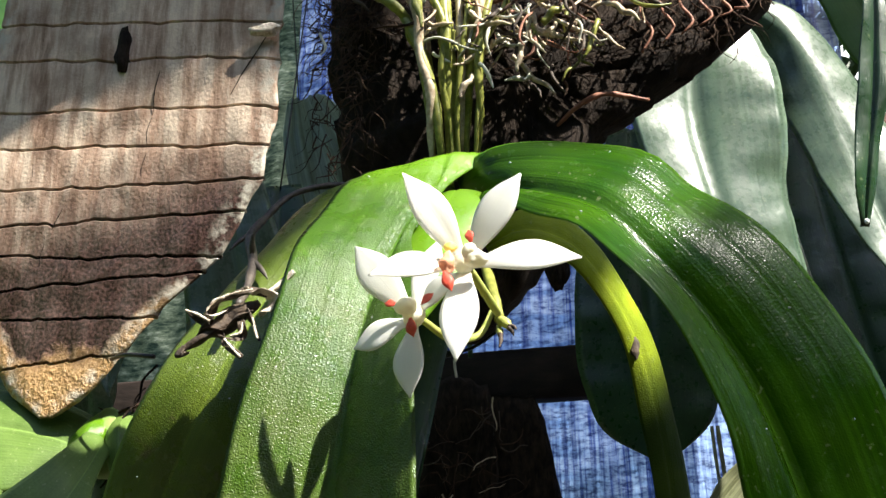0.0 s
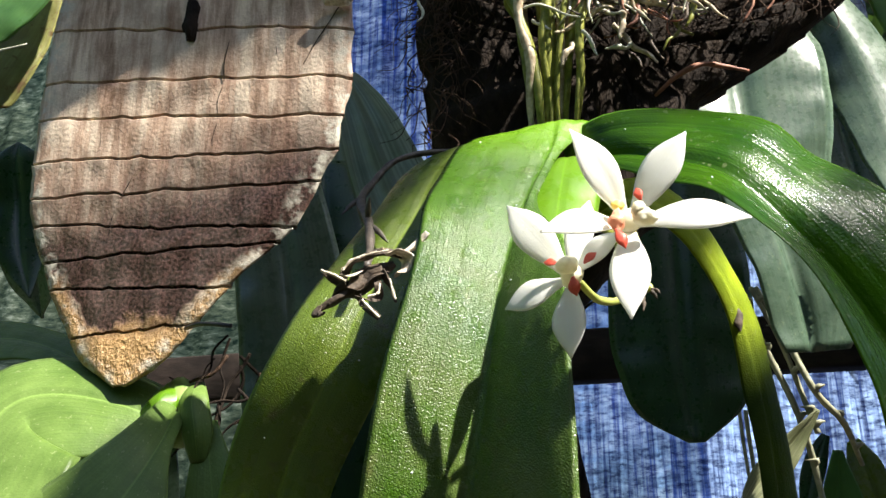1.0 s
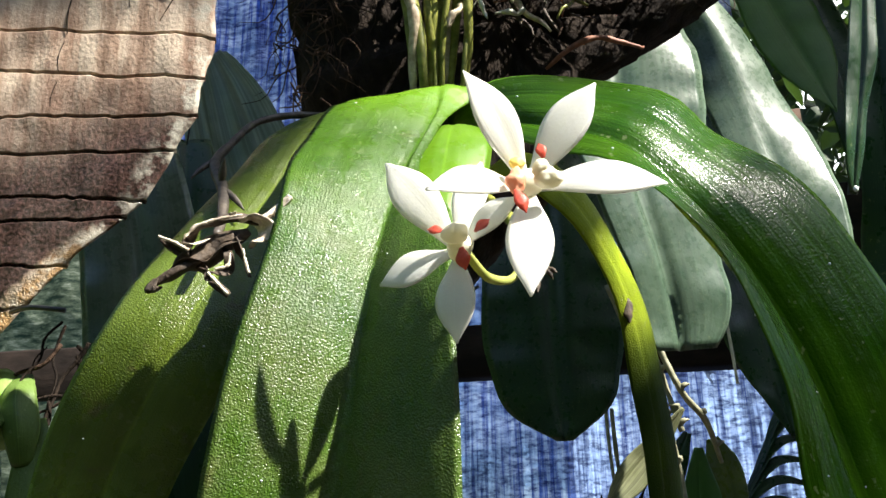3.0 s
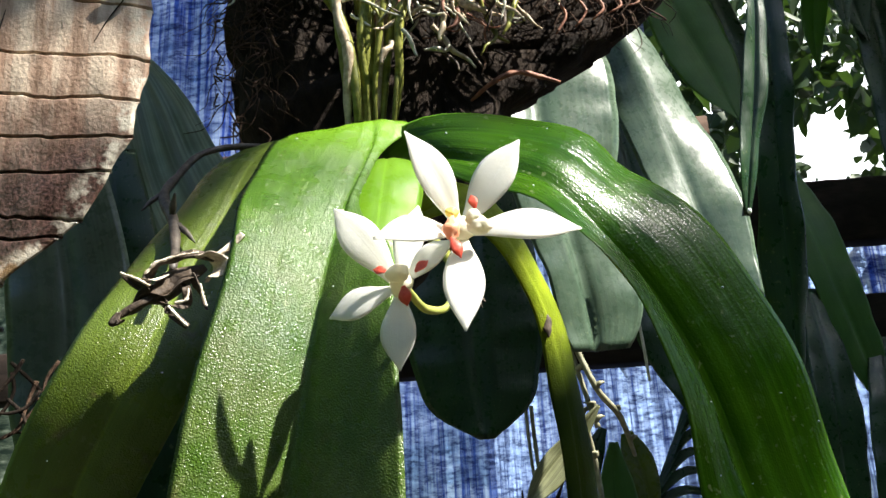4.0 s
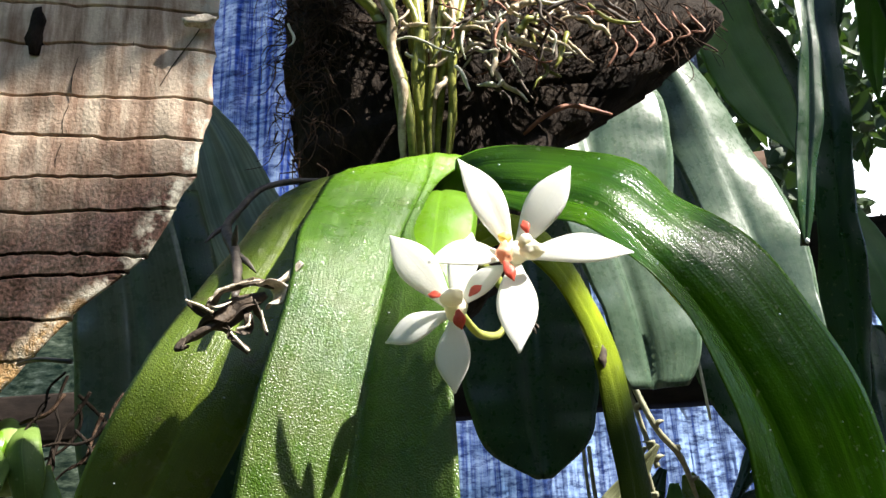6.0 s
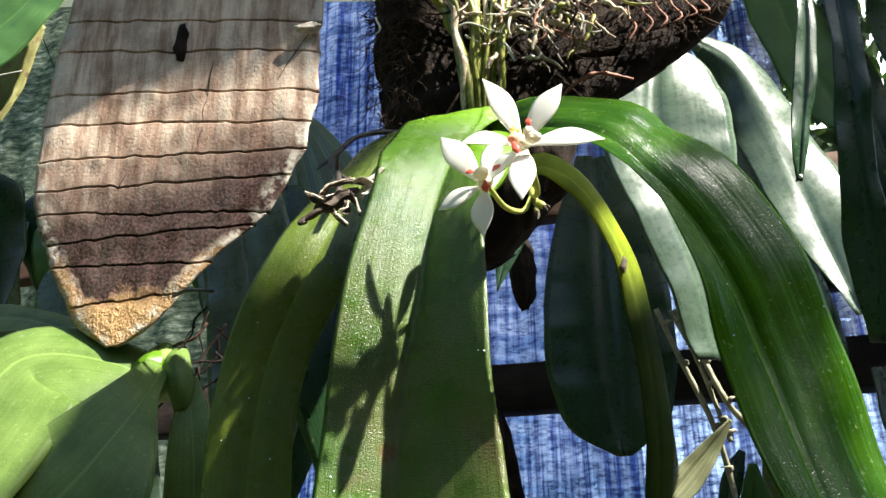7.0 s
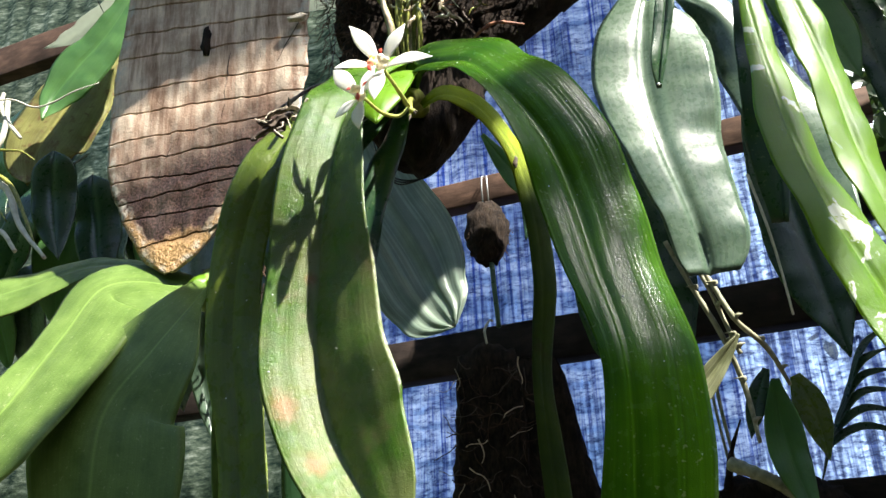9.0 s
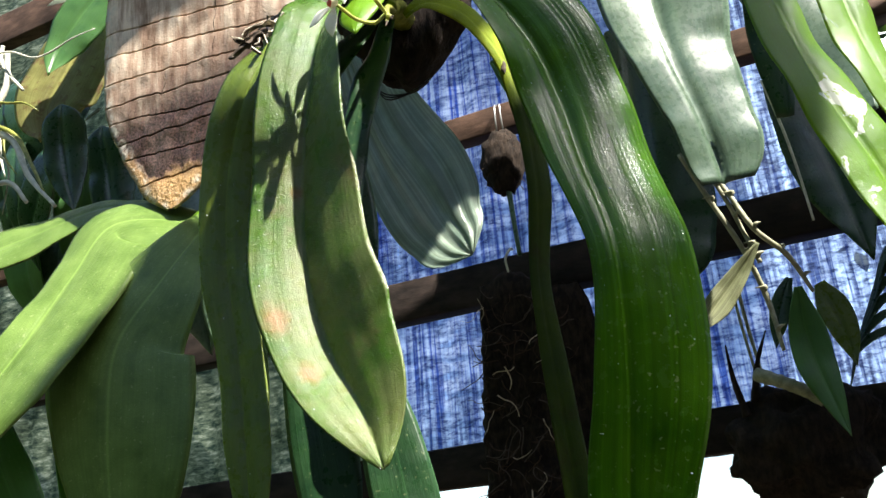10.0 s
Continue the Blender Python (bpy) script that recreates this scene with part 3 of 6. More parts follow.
def build_board():
    left = [(1.5325, -0.2000), (1.536, -0.2070), (1.548, -0.2245), (1.585, -0.2460), (1.618, -0.2635), (1.652, -0.2730), (1.70, -0.2740), (1.75, -0.2725), (1.796, -0.2675), (1.85, -0.2635), (1.95, -0.2635)]
    right = [(1.5325, -0.1930), (1.536, -0.1840), (1.548, -0.1680), (1.5577, -0.1586), (1.584, -0.1340), (1.612, -0.1010), (1.652, -0.0792), (1.697, -0.0715), (1.742, -0.0730), (1.776, -0.0700), (1.85, -0.0680), (1.95, -0.0680)]
    kerfs = [(1.5610, 1.5635), (1.5884, 1.5830), (1.6062, 1.6045), (1.6265, 1.6160), (1.6448, 1.6400), (1.6675, 1.6570), (1.6936, 1.6780), (1.7175, 1.6985), (1.7523, 1.7290), (1.778, 1.752), (1.806, 1.778), (1.834, 1.806), (1.862, 1.834), (1.89, 1.862)]

    def edge(table, z):
        zs, xs = zip(*table)
        return float(np.interp(z, zs, xs)) + 0.0012 * noise.noise(Vector((z * 140, xs[0] * 50, 0.0))) + 0.002 * noise.noise(Vector((z * 40, xs[0] * 50, 3.0)))

    def kerf_z(k, x):
        lz, rz = kerfs[k]
        f = (x + 0.235) / 0.14
        jag = 0.0009 * noise.noise(Vector((x * 160, k * 3.7, 0))) + 0.0018 * noise.noise(Vector((x * 38, k * 5.1, 2)))
        step = 0.0022 * (1 / (1 + math.exp(-(x + 0.215 - 0.012 * (k - 3)) * 900)))
        return lz + (rz - lz) * f + jag - (step if k in (3, 4, 5, 6) else 0)

    levels = [("bottom", None, 0)]
    for k in range(len(kerfs)):
        prev = k - 1
        for f in (0.03, 0.25, 0.5, 0.75, 0.97):
            levels.append(("between", k, f))
        for d, deep in ((-0.0013, 0.0), (-0.0009, 0.0), (-0.0005, 0.004), (0.0005, 0.004), (0.0009, 0.0), (0.0013, 0.0)):
            levels.append(("kerf", k, (d, deep)))
    for f in (0.3, 0.7, 1.0):
        levels.append(("top", None, f))
    nu = 70
    rows = []
    for kind, k, f in levels:
        row = []
        for i in range(nu + 1):
            u = i / nu
            x0 = -0.27 + 0.20 * u
            deep = 0.0
            if kind == "bottom":
                z = 1.5325
            elif kind == "top":
                z = kerf_z(len(kerfs) - 1, x0) + 0.002 + f * (1.95 - kerf_z(len(kerfs) - 1, x0))
            elif kind == "between":
                lo = 1.5330 if k == 0 else kerf_z(k - 1, x0) + 0.0016
                hi = kerf_z(k, x0) - 0.0016
                z = lo + (hi - lo) * f
            else:
                z = kerf_z(k, x0) + f[0]
                deep = f[1] * (0.55 + 0.6 * abs(noise.noise(Vector((x0 * 30, k * 2.2, 5)))))
            z = max(z, 1.5325)
            xl, xr = edge(left, z), edge(right, z)
            x = xl + (xr - xl) * u
            round_off = 0.0025 * (abs(2 * u - 1) ** 10)
            y = board_plane(x, z) + deep + round_off + 0.0011 * noise.fractal(Vector((x * 60, 0, z * 60)), 0.8, 2, 3)
            border = min(x - xl, xr - x) + 0.0
            row.append(((x, y, z), (u, border)))
        rows.append(row)
    m = nu + 1
    verts = [p for row in rows for p, _ in row]
    uvs = [q for row in rows for _, q in row]
    nf = len(verts)
    verts += [(x - (x + 0.172) * 0.16, board_plane(x, z) + 0.032, z + 0.030 * max(0.0, 1 - (z - 1.5325) / 0.25)) for x, y, z in verts]
    uvs += [(u, 0.1) for u, _ in uvs]
    faces = []
    nr = len(rows)
    for j in range(nr - 1):
        for i in range(nu):
            a = j * m + i
            faces.append((a, a + 1, a + 1 + m, a + m))
            faces.append((nf + a + m, nf + a + 1 + m, nf + a + 1, nf + a))
        for i in (0, nu):
            a = j * m + i
            faces.append((a, a + m, nf + a + m, nf + a) if i == 0 else (nf + a, nf + a + m, a + m, a))
    for i in range(nu):
        a, b = i, (nr - 1) * m + i
        faces.append((nf + a, nf + a + 1, a + 1, a))
        faces.append((b, b + 1, nf + b + 1, nf + b))
    return mesh_from(verts, faces, uvs)


board = thing("wooden_board", (-0.17, 0.44, 1.54), "weathered wooden board with saw cuts and a dark wet stain", "wooden board")
plank = part("plank", build_board(), M_BOARD, board)
for face in plank.data.polygons:
    face.use_smooth = abs(face.normal.y) > 0.6
hole = lump((-0.1728, board_plane(-0.1728, 1.749) + 0.002, 1.749), (0.0058, 0.006, 0.0165), 4, 0.28, 120)
rng = random.Random(3)
for pts, r in (
    ([(-0.0785, 1.741), (-0.085, 1.731), (-0.094, 1.717), (-0.100, 1.706)], 0.0007),
    ([(-0.147, 1.729), (-0.1485, 1.716), (-0.1475, 1.703)], 0.0004),
    ([(-0.1495, 1.700), (-0.151, 1.690), (-0.150, 1.683)], 0.0004),
    ([(-0.151, 1.678), (-0.1525, 1.668), (-0.152, 1.660)], 0.0004),
    ([(-0.2015, 1.652), (-0.206, 1.643), (-0.208, 1.636)], 0.0004),
    ([(-0.2110, 1.632), (-0.213, 1.624), (-0.2125, 1.618)], 0.0004),
    ([(-0.117, 1.735), (-0.1175, 1.724), (-0.116, 1.715)], 0.0003),
    ([(-0.226, 1.690), (-0.2265, 1.682), (-0.2255, 1.674)], 0.0003),
):
    part("crack", tube([(x + rng.uniform(-0.0006, 0.0006), board_plane(x, z) - 0.0001, z) for x, z in pts], (r * 0.5, r, r * 0.4), 5, 14, 0.3, len(pts)), M_FIBRE, board, "thin dark crack")
part("knot_hole", hole, M_FIBRE, board, "dark knot hole")
chip = lump((-0.079, board_plane(-0.079, 1.741) - 0.003, 1.741), (0.0080, 0.003, 0.0036), 2, 0.6, 160)
part("bark_chip", chip, M_DRY_PALE, board, "pale peeling chip of bark")
# plank added out of view, so that the board's upper corner falls in shade
cap = thing("shading_plank", (-0.16, 0.37, 1.952), "added unseen plank that shades the top of the board", "wooden board")
part("plank", bar((-0.32, 0.372, 1.962), (-0.020, 0.366, 1.962), 0.020, 0.135, seed=8), M_RAIL, cap)
part("wire_pin", tube([(-0.158, 0.417, 1.561), (-0.145, 0.405, 1.560), (-0.128, 0.40, 1.5575)], (0.0012, 0.0012)), M_WIRE, board, "dark wire pin")


# ---- the dark mount with its roots ----
def build_slab(outline, y0, y1, rough, seed, n=110):
    """A lumpy slab with the given outline of x and z, its face at y0 and its back at y1."""
    pts = np.array(outline + outline[:1], float)
    seg = np.r_[0, np.cumsum(np.linalg.norm(np.diff(pts, axis=0), axis=1))]
    ss = np.linspace(0, seg[-1], n, endpoint=False)
    loop = np.c_[np.interp(ss, seg, pts[:, 0]), np.interp(ss, seg, pts[:, 1])]
    c = loop.mean(axis=0)
    verts, faces = [], []
    rings = [(0.0, 0), (0.35, 0), (0.65, 0), (0.85, 0), (0.96, 0.004), (1.0, 0.012), (1.0, 0.5), (1.0, 0.9), (0.9, 1.0)]
    for ri, (k, d) in enumerate(rings[1:]):
        for i, (x, z) in enumerate(loop):
            px, pz = c[0] + (x - c[0]) * k, c[1] + (z - c[1]) * k
            y = y0 + (d if d < 0.1 else d * (y1 - y0))
            v = Vector((px, y, pz))
            f = noise.fractal(v * 45 + Vector((seed, 0, 0)), 0.7, 2.1, 5)
            g = noise.fractal(v * 140 + Vector((0, seed, 0)), 0.7, 2.1, 3)
            dx = (px - c[0], pz - c[1])
            ln = max(1e-6, math.hypot(*dx))
            e = rough * (0.5 * f + 0.4 * g) if k > 0.9 else 0
            verts.append((px + dx[0] / ln * e, y - rough * (0.7 * f + 0.35 * g), pz + dx[1] / ln * e))
    verts.append((c[0], y0, c[1]))
    verts.append((c[0], y1, c[1]))
    m = len(rings) - 1
    for r in range(m - 1):
        for i in range(n):
            a, b = r * n + i, r * n + (i + 1) % n
            faces.append((a, b, b + n, a + n))
    for i in range(n):
        faces.append((len(verts) - 2, (i + 1) % n, i))
        faces.append((len(verts) - 1, (m - 1) * n + i, (m - 1) * n + (i + 1) % n))
    return mesh_from(verts, faces)


MOUNT_OUTLINE = [(-0.030, 1.715), (-0.029, 1.69), (-0.027, 1.665), (-0.0245, 1.645), (-0.018, 1.612), (-0.006, 1.582), (0.016, 1.552), (0.031, 1.541), (0.044, 1.548), (0.062, 1.568), (0.076, 1.59), (0.084, 1.618), (0.092, 1.633), (0.123, 1.655), (0.158, 1.682), (0.176, 1.700), (0.172, 1.716), (0.06, 1.722)]
mount = thing("fern_mount", (0.03, 0.33, 1.55), "dark tree fern slab with curling roots over its face", "plant mount")
part("slab", build_slab(MOUNT_OUTLINE, 0.312, 0.340, 0.010, 3.0), M_FIBRE, mount)

rng = random.Random(11)
hairs = []
for i in range(620):
    x = rng.uniform(-0.028, 0.165) if i % 3 else rng.uniform(-0.030, 0.0)
    z = rng.triangular(1.60, 1.72, 1.71)
    if z < 1.63 + (x - 0.085) * 0.66 and x > 0.08 or z < 1.60 - x * 0.8 or (z < 1.665 and x > -0.02 and i % 3):
        continue
    y = 0.303 + rng.uniform(-0.004, 0.006)
    a = rng.uniform(-0.9, 0.9) - 1.57
    ln = rng.uniform(0.008, 0.026)
    p0 = np.array((x, y, z))
    d = np.array((math.cos(a), rng.uniform(-0.25, 0.1), math.sin(a))) * ln
    p1 = p0 + d * 0.35 + np.array((rng.uniform(-1, 1), rng.uniform(-1, 0), rng.uniform(-1, 1))) * 0.005
    p2 = p0 + d * 0.7 + np.array((rng.uniform(-1, 1), rng.uniform(-1, 0), rng.uniform(-1, 1))) * 0.005
    hairs.append(tube([p0, p1, p2, p0 + d], (rng.uniform(0.00015, 0.0005), 0.0001), 4, 9))
tagged(part("root_hairs", join(hairs), M_FIBRE_BROWN, mount, "brown fibrous root hairs"), kind="stuff")

# a tangle of curling roots over the upper half of the slab, pale where the sun meets them
rng = random.Random(5)
for i in range(210):
    near = i % 5
    x = rng.gauss(0.066, 0.024) if near else rng.uniform(-0.026, 0.155)
    z = rng.triangular(1.642, 1.705, 1.672) if near else rng.uniform(1.640, 1.705)
    if z < 1.660 + (x - 0.092) * 0.75 and x > 0.085:
        continue
    y = 0.290 + rng.uniform(-0.010, 0.010)
    p = np.array((x, y, z))
    pts = [p]
    a = rng.choice((-0.6, -2.5, -1.6, 0.6)) + rng.uniform(-0.5, 0.5)
    step = rng.uniform(0.0022, 0.0066) * (1.0 if near else 0.5)
    for k in range(4):
        a += rng.uniform(-0.7, 0.7)
        p = p + np.array((math.cos(a), rng.uniform(-0.6, 0.45), math.sin(a) - 0.10)) * step
        pts.append(p)
    r = rng.uniform(0.00035, 0.0010) if i % 6 else rng.uniform(0.0010, 0.0016)
    mat = (M_ROOT_TAN, M_ROOT_WHITE, M_DRY, M_ROOT_RED, M_ROOT_GREEN, M_DRY, M_ROOT_TAN, M_FIBRE_BROWN)[i % 8]
    if x > 0.112:
        mat = (M_ROOT_RED, M_DRY, M_ROOT_TAN)[i % 3]
    part("root", tube(pts, (r, r * 0.9, r * 1.1, r * 0.8, r * 0.4), 6, 14, 0.15, i), mat, mount)
for i, x in enumerate((0.112, 0.121, 0.129, 0.137, 0.145, 0.152)):
    p = np.array((x, 0.30, 1.676 + 0.002 * i))
    part("root", tube([p + (0, 0.004, 0.008), p, p + (0.003, -0.003, -0.010), p + (-0.002, -0.002, -0.019 + 0.002 * i)], (0.0005, 0.0007, 0.0006, 0.0004), 6, 12, 0.1, i), M_ROOT_RED, mount)
part("root", tube([(0.074, 0.309, 1.630), (0.083, 0.305, 1.637), (0.093, 0.304, 1.6415), (0.104, 0.306, 1.641), (0.113, 0.308, 1.640)], (0.0007, 0.0012, 0.0012, 0.001, 0.0006), 6, 16, 0.15, 1), M_ROOT_RED, mount, "reddish dead root")

# ---- the flowering orchid ----
orchid = thing("flowering_orchid", (0.036, 0.285, 1.575), "strap-leaved orchid with two white star flowers on a fern mount", "orchid plant")
part("stem", tube([(0.036, 0.330, 1.590), (0.036, 0.305, 1.582), (0.037, 0.284, 1.574), (0.037, 0.272, 1.566)], (0.008, 0.008, 0.007, 0.004), 10, 18, 0.08, 1), M_ROOT_GREEN, orchid, "short green stem with leaf bases")
L1 = [
    (0.0349, 0.2890, 1.5975, 0.0060, 0.0060, 0.95, -0.10, -0.25, 4),
    (0.0310, 0.2765, 1.6022, 0.0205, 0.0135, 0.93, 0.16, 0.12, -14),
    (0.0284, 0.2620, 1.5860, 0.0300, 0.0045, 0.84, 0.42, 0.33, -4),
    (0.0231, 0.2480, 1.5690, 0.0315, 0.0028, 0.91, 0.34, 0.24, 0),
    (0.0176, 0.2340, 1.5520, 0.0310, 0.0040, 0.97, 0.06, 0.14, 10),
    (0.0096, 0.2186, 1.5205, 0.0275, 0.0265, 0.95, -0.25, -0.14, 36),
    (0.0042, 0.2144, 1.4834, 0.0298, 0.0340, 0.96, -0.24, -0.10, 34),
    (-0.0042, 0.2212, 1.4286, 0.0280, 0.0440, 0.97, -0.12, -0.06, 29),
    (-0.0038, 0.2240, 1.3786, 0.0310, 0.0515, 0.98, -0.10, 0.04, 32),
    (0.0096, 0.2190, 1.3334, 0.0275, 0.0515, 0.94, -0.06, 0.28, 33),
    (0.0270, 0.2071, 1.3043, 0.0210, 0.0340, 0.91, -0.02, 0.38, 30),
    (0.0386, 0.1957, 1.2782, 0.0018, 0.0031, 0.89, 0.13, 0.45, 9),
]
L2 = [
    (0.0300, 0.2950, 1.5940, 0.0060, 0.0060, 0.80, -0.50, -0.30, 16),
    (0.0120, 0.2900, 1.6010, 0.0085, 0.0085, 0.80, -0.50, -0.30, 8),
    (-0.0015, 0.2838, 1.5960, 0.0134, 0.0117, 0.87, -0.45, -0.19, 3),
    (-0.0212, 0.2535, 1.5520, 0.0177, 0.0158, 0.87, -0.30, -0.27, 0),
    (-0.0388, 0.2319, 1.5024, 0.0195, 0.0154, 0.91, -0.04, -0.36, 2),
    (-0.0559, 0.2451, 1.4681, 0.0196, 0.0153, 0.96, -0.10, -0.23, 4),
    (-0.0633, 0.2560, 1.4115, 0.0185, 0.0175, 0.98, -0.15, 0.00, 8),
    (-0.0573, 0.2581, 1.3574, 0.0145, 0.0185, 0.96, -0.22, 0.08, 14),
    (-0.0509, 0.2566, 1.2887, 0.0118, 0.0175, 0.94, -0.28, 0.05, 14),
    (-0.0456, 0.2547, 1.2298, 0.0014, 0.0022, 0.94, -0.33, 0.05, 5),
]
R1 = [
    (0.0374, 0.2855, 1.5826, 0.0050, 0.0180, 0.20, 0.42, 0.80, 44),
    (0.0468, 0.2615, 1.5802, 0.0085, 0.0195, 0.24, 0.42, 0.80, 24),
    (0.0657, 0.2469, 1.5721, 0.0128, 0.0312, 0.22, 0.48, 0.78, 9),
    (0.0815, 0.2366, 1.5611, 0.0180, 0.0398, 0.30, 0.57, 0.72, 10),
    (0.0962, 0.2343, 1.5431, 0.0285, 0.0392, 0.62, 0.59, 0.45, 26),
    (0.1211, 0.2362, 1.5039, 0.0285, 0.0386, 0.82, 0.45, 0.28, 28),
    (0.1335, 0.2374, 1.4634, 0.0234, 0.0363, 0.91, 0.36, 0.19, 16),
    (0.1403, 0.2290, 1.4201, 0.0164, 0.0396, 0.93, 0.33, 0.15, 0),
    (0.1484, 0.2185, 1.3746, 0.0113, 0.0401, 0.97, 0.22, 0.08, -7),
    (0.1458, 0.2225, 1.3081, 0.0150, 0.0380, 0.98, 0.16, -0.12, 4),
    (0.1391, 0.2297, 1.2611, 0.0179, 0.0297, 0.98, 0.09, -0.15, 8),
    (0.1338, 0.2358, 1.2021, 0.0128, 0.0172, 0.98, 0.09, -0.15, 8),
    (0.1305, 0.2391, 1.1617, 0.0012, 0.0005, 0.98, 0.09, -0.15, 11),
]
Y1 = [
    (0.0438, 0.2855, 1.5670, 0.0054, 0.0047, 0.10, 0.30, 0.95, 25),
    (0.0539, 0.2835, 1.5725, 0.0052, 0.0077, 0.12, 0.36, 0.92, 14),
    (0.0717, 0.2947, 1.5737, 0.0078, 0.0129, 0.32, 0.42, 0.85, 2),
    (0.0955, 0.3102, 1.5471, 0.0054, 0.0108, 0.73, 0.46, 0.51, -7),
    (0.1065, 0.3205, 1.5080, 0.0063, 0.0093, 0.90, 0.38, 0.20, -6),
    (0.1099, 0.3244, 1.4575, 0.0062, 0.0092, 0.94, 0.33, 0.00, 0),
    (0.1044, 0.3252, 1.3951, 0.0059, 0.0073, 0.90, 0.42, 0.00, 2),
    (0.1071, 0.3214, 1.3287, 0.0069, 0.0091, 0.94, 0.35, 0.02, 6),
    (0.1103, 0.3186, 1.2671, 0.0067, 0.0096, 0.93, 0.36, 0.02, 8),
    (0.1111, 0.3166, 1.2000, 0.0011, 0.0026, 0.93, 0.36, 0.02, 8),
]
part("leaf", blade(L1, 0.0020, 0.10, 90, 15, 0.0006, 1, groove=0.0012, ripple=0.00022), M_LEAF, orchid, "broad glossy leaf folded at its midrib, with rusty spots near the tip")
part("leaf", blade(L2, 0.0020, 0.12, 80, 14, 0.0006, 2, groove=0.0008, ripple=0.0002), M_LEAF_OLD, orchid, "dull olive leaf hanging beneath its neighbour")
part("leaf", blade(R1, 0.0022, 0.14, 96, 15, 0.0007, 3, groove=0.0030, ripple=0.0003), M_LEAF_DARK, orchid, "dark arching leaf with fine lengthwise ribs")
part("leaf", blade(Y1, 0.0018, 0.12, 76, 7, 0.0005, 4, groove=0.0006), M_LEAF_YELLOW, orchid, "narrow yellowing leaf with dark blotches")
part("decayed_spot", lump((0.0992, 0.3127, 1.5350), (0.0016, 0.0006, 0.0046), 4, 0.4, 300), M_DRY, orchid, "black decayed spot on the yellowing leaf")
rng = random.Random(19)
drops = bmesh.new()
for leaf in [c for c in orchid.children if c.name.split(".")[0] == "leaf"][:3]:
    points = leaf.data.vertices
    for k in range(42):
        v = points[rng.randrange(len(points))]
        turn = Matrix.Translation(v.co) @ Matrix.Diagonal((1, 1, 0.8, 1))
        bmesh.ops.create_icosphere(drops, subdivisions=1, radius=rng.uniform(0.00018, 0.00055), matrix=turn)
tagged(part("water_drops", drops, M_DROP, orchid, "tiny water drops on the leaves"), kind="stuff")
# young inner leaf and the folded leaf bases at the crown
part("leaf", blade([(0.0345, 0.272, 1.5840, 0.0020, 0.0030, 0.99, 0.0, 0.12, -5), (0.0335, 0.265, 1.5815, 0.0085, 0.0105, 0.99, 0.0, 0.12, -6), (0.0315, 0.255, 1.5725, 0.0110, 0.0130, 0.99, 0.0, 0.08, -6), (0.0291, 0.246, 1.5590, 0.0125, 0.0130, 1.0, 0.0, 0.03, -6), (0.0271, 0.238, 1.5460, 0.0135, 0.0115, 1.0, 0.0, 0.03, -8), (0.0258, 0.235, 1.5370, 0.0115, 0.0080, 1.0, 0.0, 0.03, -10), (0.0250, 0.233, 1.5250, 0.0008, 0.0008, 1.0, 0.0, 0.03, -8)], 0.0018, 0.1, 46, 7, 0.0002, 6, groove=0.0006), M_LEAF_YOUNG, orchid, "bright green young leaf")
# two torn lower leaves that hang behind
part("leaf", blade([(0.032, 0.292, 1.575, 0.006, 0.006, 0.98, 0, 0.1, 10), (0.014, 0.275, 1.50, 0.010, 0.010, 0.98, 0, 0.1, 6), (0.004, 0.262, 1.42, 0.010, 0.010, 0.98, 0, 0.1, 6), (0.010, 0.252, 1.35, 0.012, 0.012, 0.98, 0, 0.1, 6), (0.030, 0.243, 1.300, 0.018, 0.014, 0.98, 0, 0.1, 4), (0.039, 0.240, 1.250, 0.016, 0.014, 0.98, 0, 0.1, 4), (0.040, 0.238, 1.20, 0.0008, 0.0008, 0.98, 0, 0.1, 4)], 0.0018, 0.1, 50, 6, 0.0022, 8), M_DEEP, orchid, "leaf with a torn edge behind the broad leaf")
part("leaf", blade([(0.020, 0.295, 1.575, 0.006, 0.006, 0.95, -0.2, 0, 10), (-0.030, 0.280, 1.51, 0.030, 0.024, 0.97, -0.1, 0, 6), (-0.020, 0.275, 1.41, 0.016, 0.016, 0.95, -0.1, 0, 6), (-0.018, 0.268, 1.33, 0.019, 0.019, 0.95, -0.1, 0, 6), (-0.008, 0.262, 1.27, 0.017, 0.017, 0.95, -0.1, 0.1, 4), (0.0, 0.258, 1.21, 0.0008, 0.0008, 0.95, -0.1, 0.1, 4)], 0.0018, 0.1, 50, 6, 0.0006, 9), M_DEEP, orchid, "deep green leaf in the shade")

# green roots that climb from the crown
rng = random.Random(21)
for i in range(17):
    f0 = (i % 9) / 8 - 0.5
    x = 0.031 + 0.016 * f0 + rng.uniform(-0.003, 0.003)
    z = rng.uniform(1.592, 1.612) if i % 3 else rng.uniform(1.635, 1.665)
    top = rng.uniform(1.672, 1.728)
    lean = 0.040 * f0 + rng.uniform(-0.008, 0.008)
    pts = []
    for k in range(6):
        f = k / 5
        pts.append((x + lean * f**1.6 + rng.uniform(-0.0026, 0.0026) * (0.4 + f), 0.3015 - 0.016 * math.sin(2.2 * f) + rng.uniform(-0.002, 0.002), z + (top - z) * f))
    r = rng.uniform(0.0011, 0.0022)
    part("root", tube(pts, (r * 0.6, r * 0.9, r * 1.1, r * 1.0, r * 1.2, r * 0.5), 8, 30, 0.10, i), M_ROOT_GREEN if i % 5 else M_ROOT_TAN, orchid)


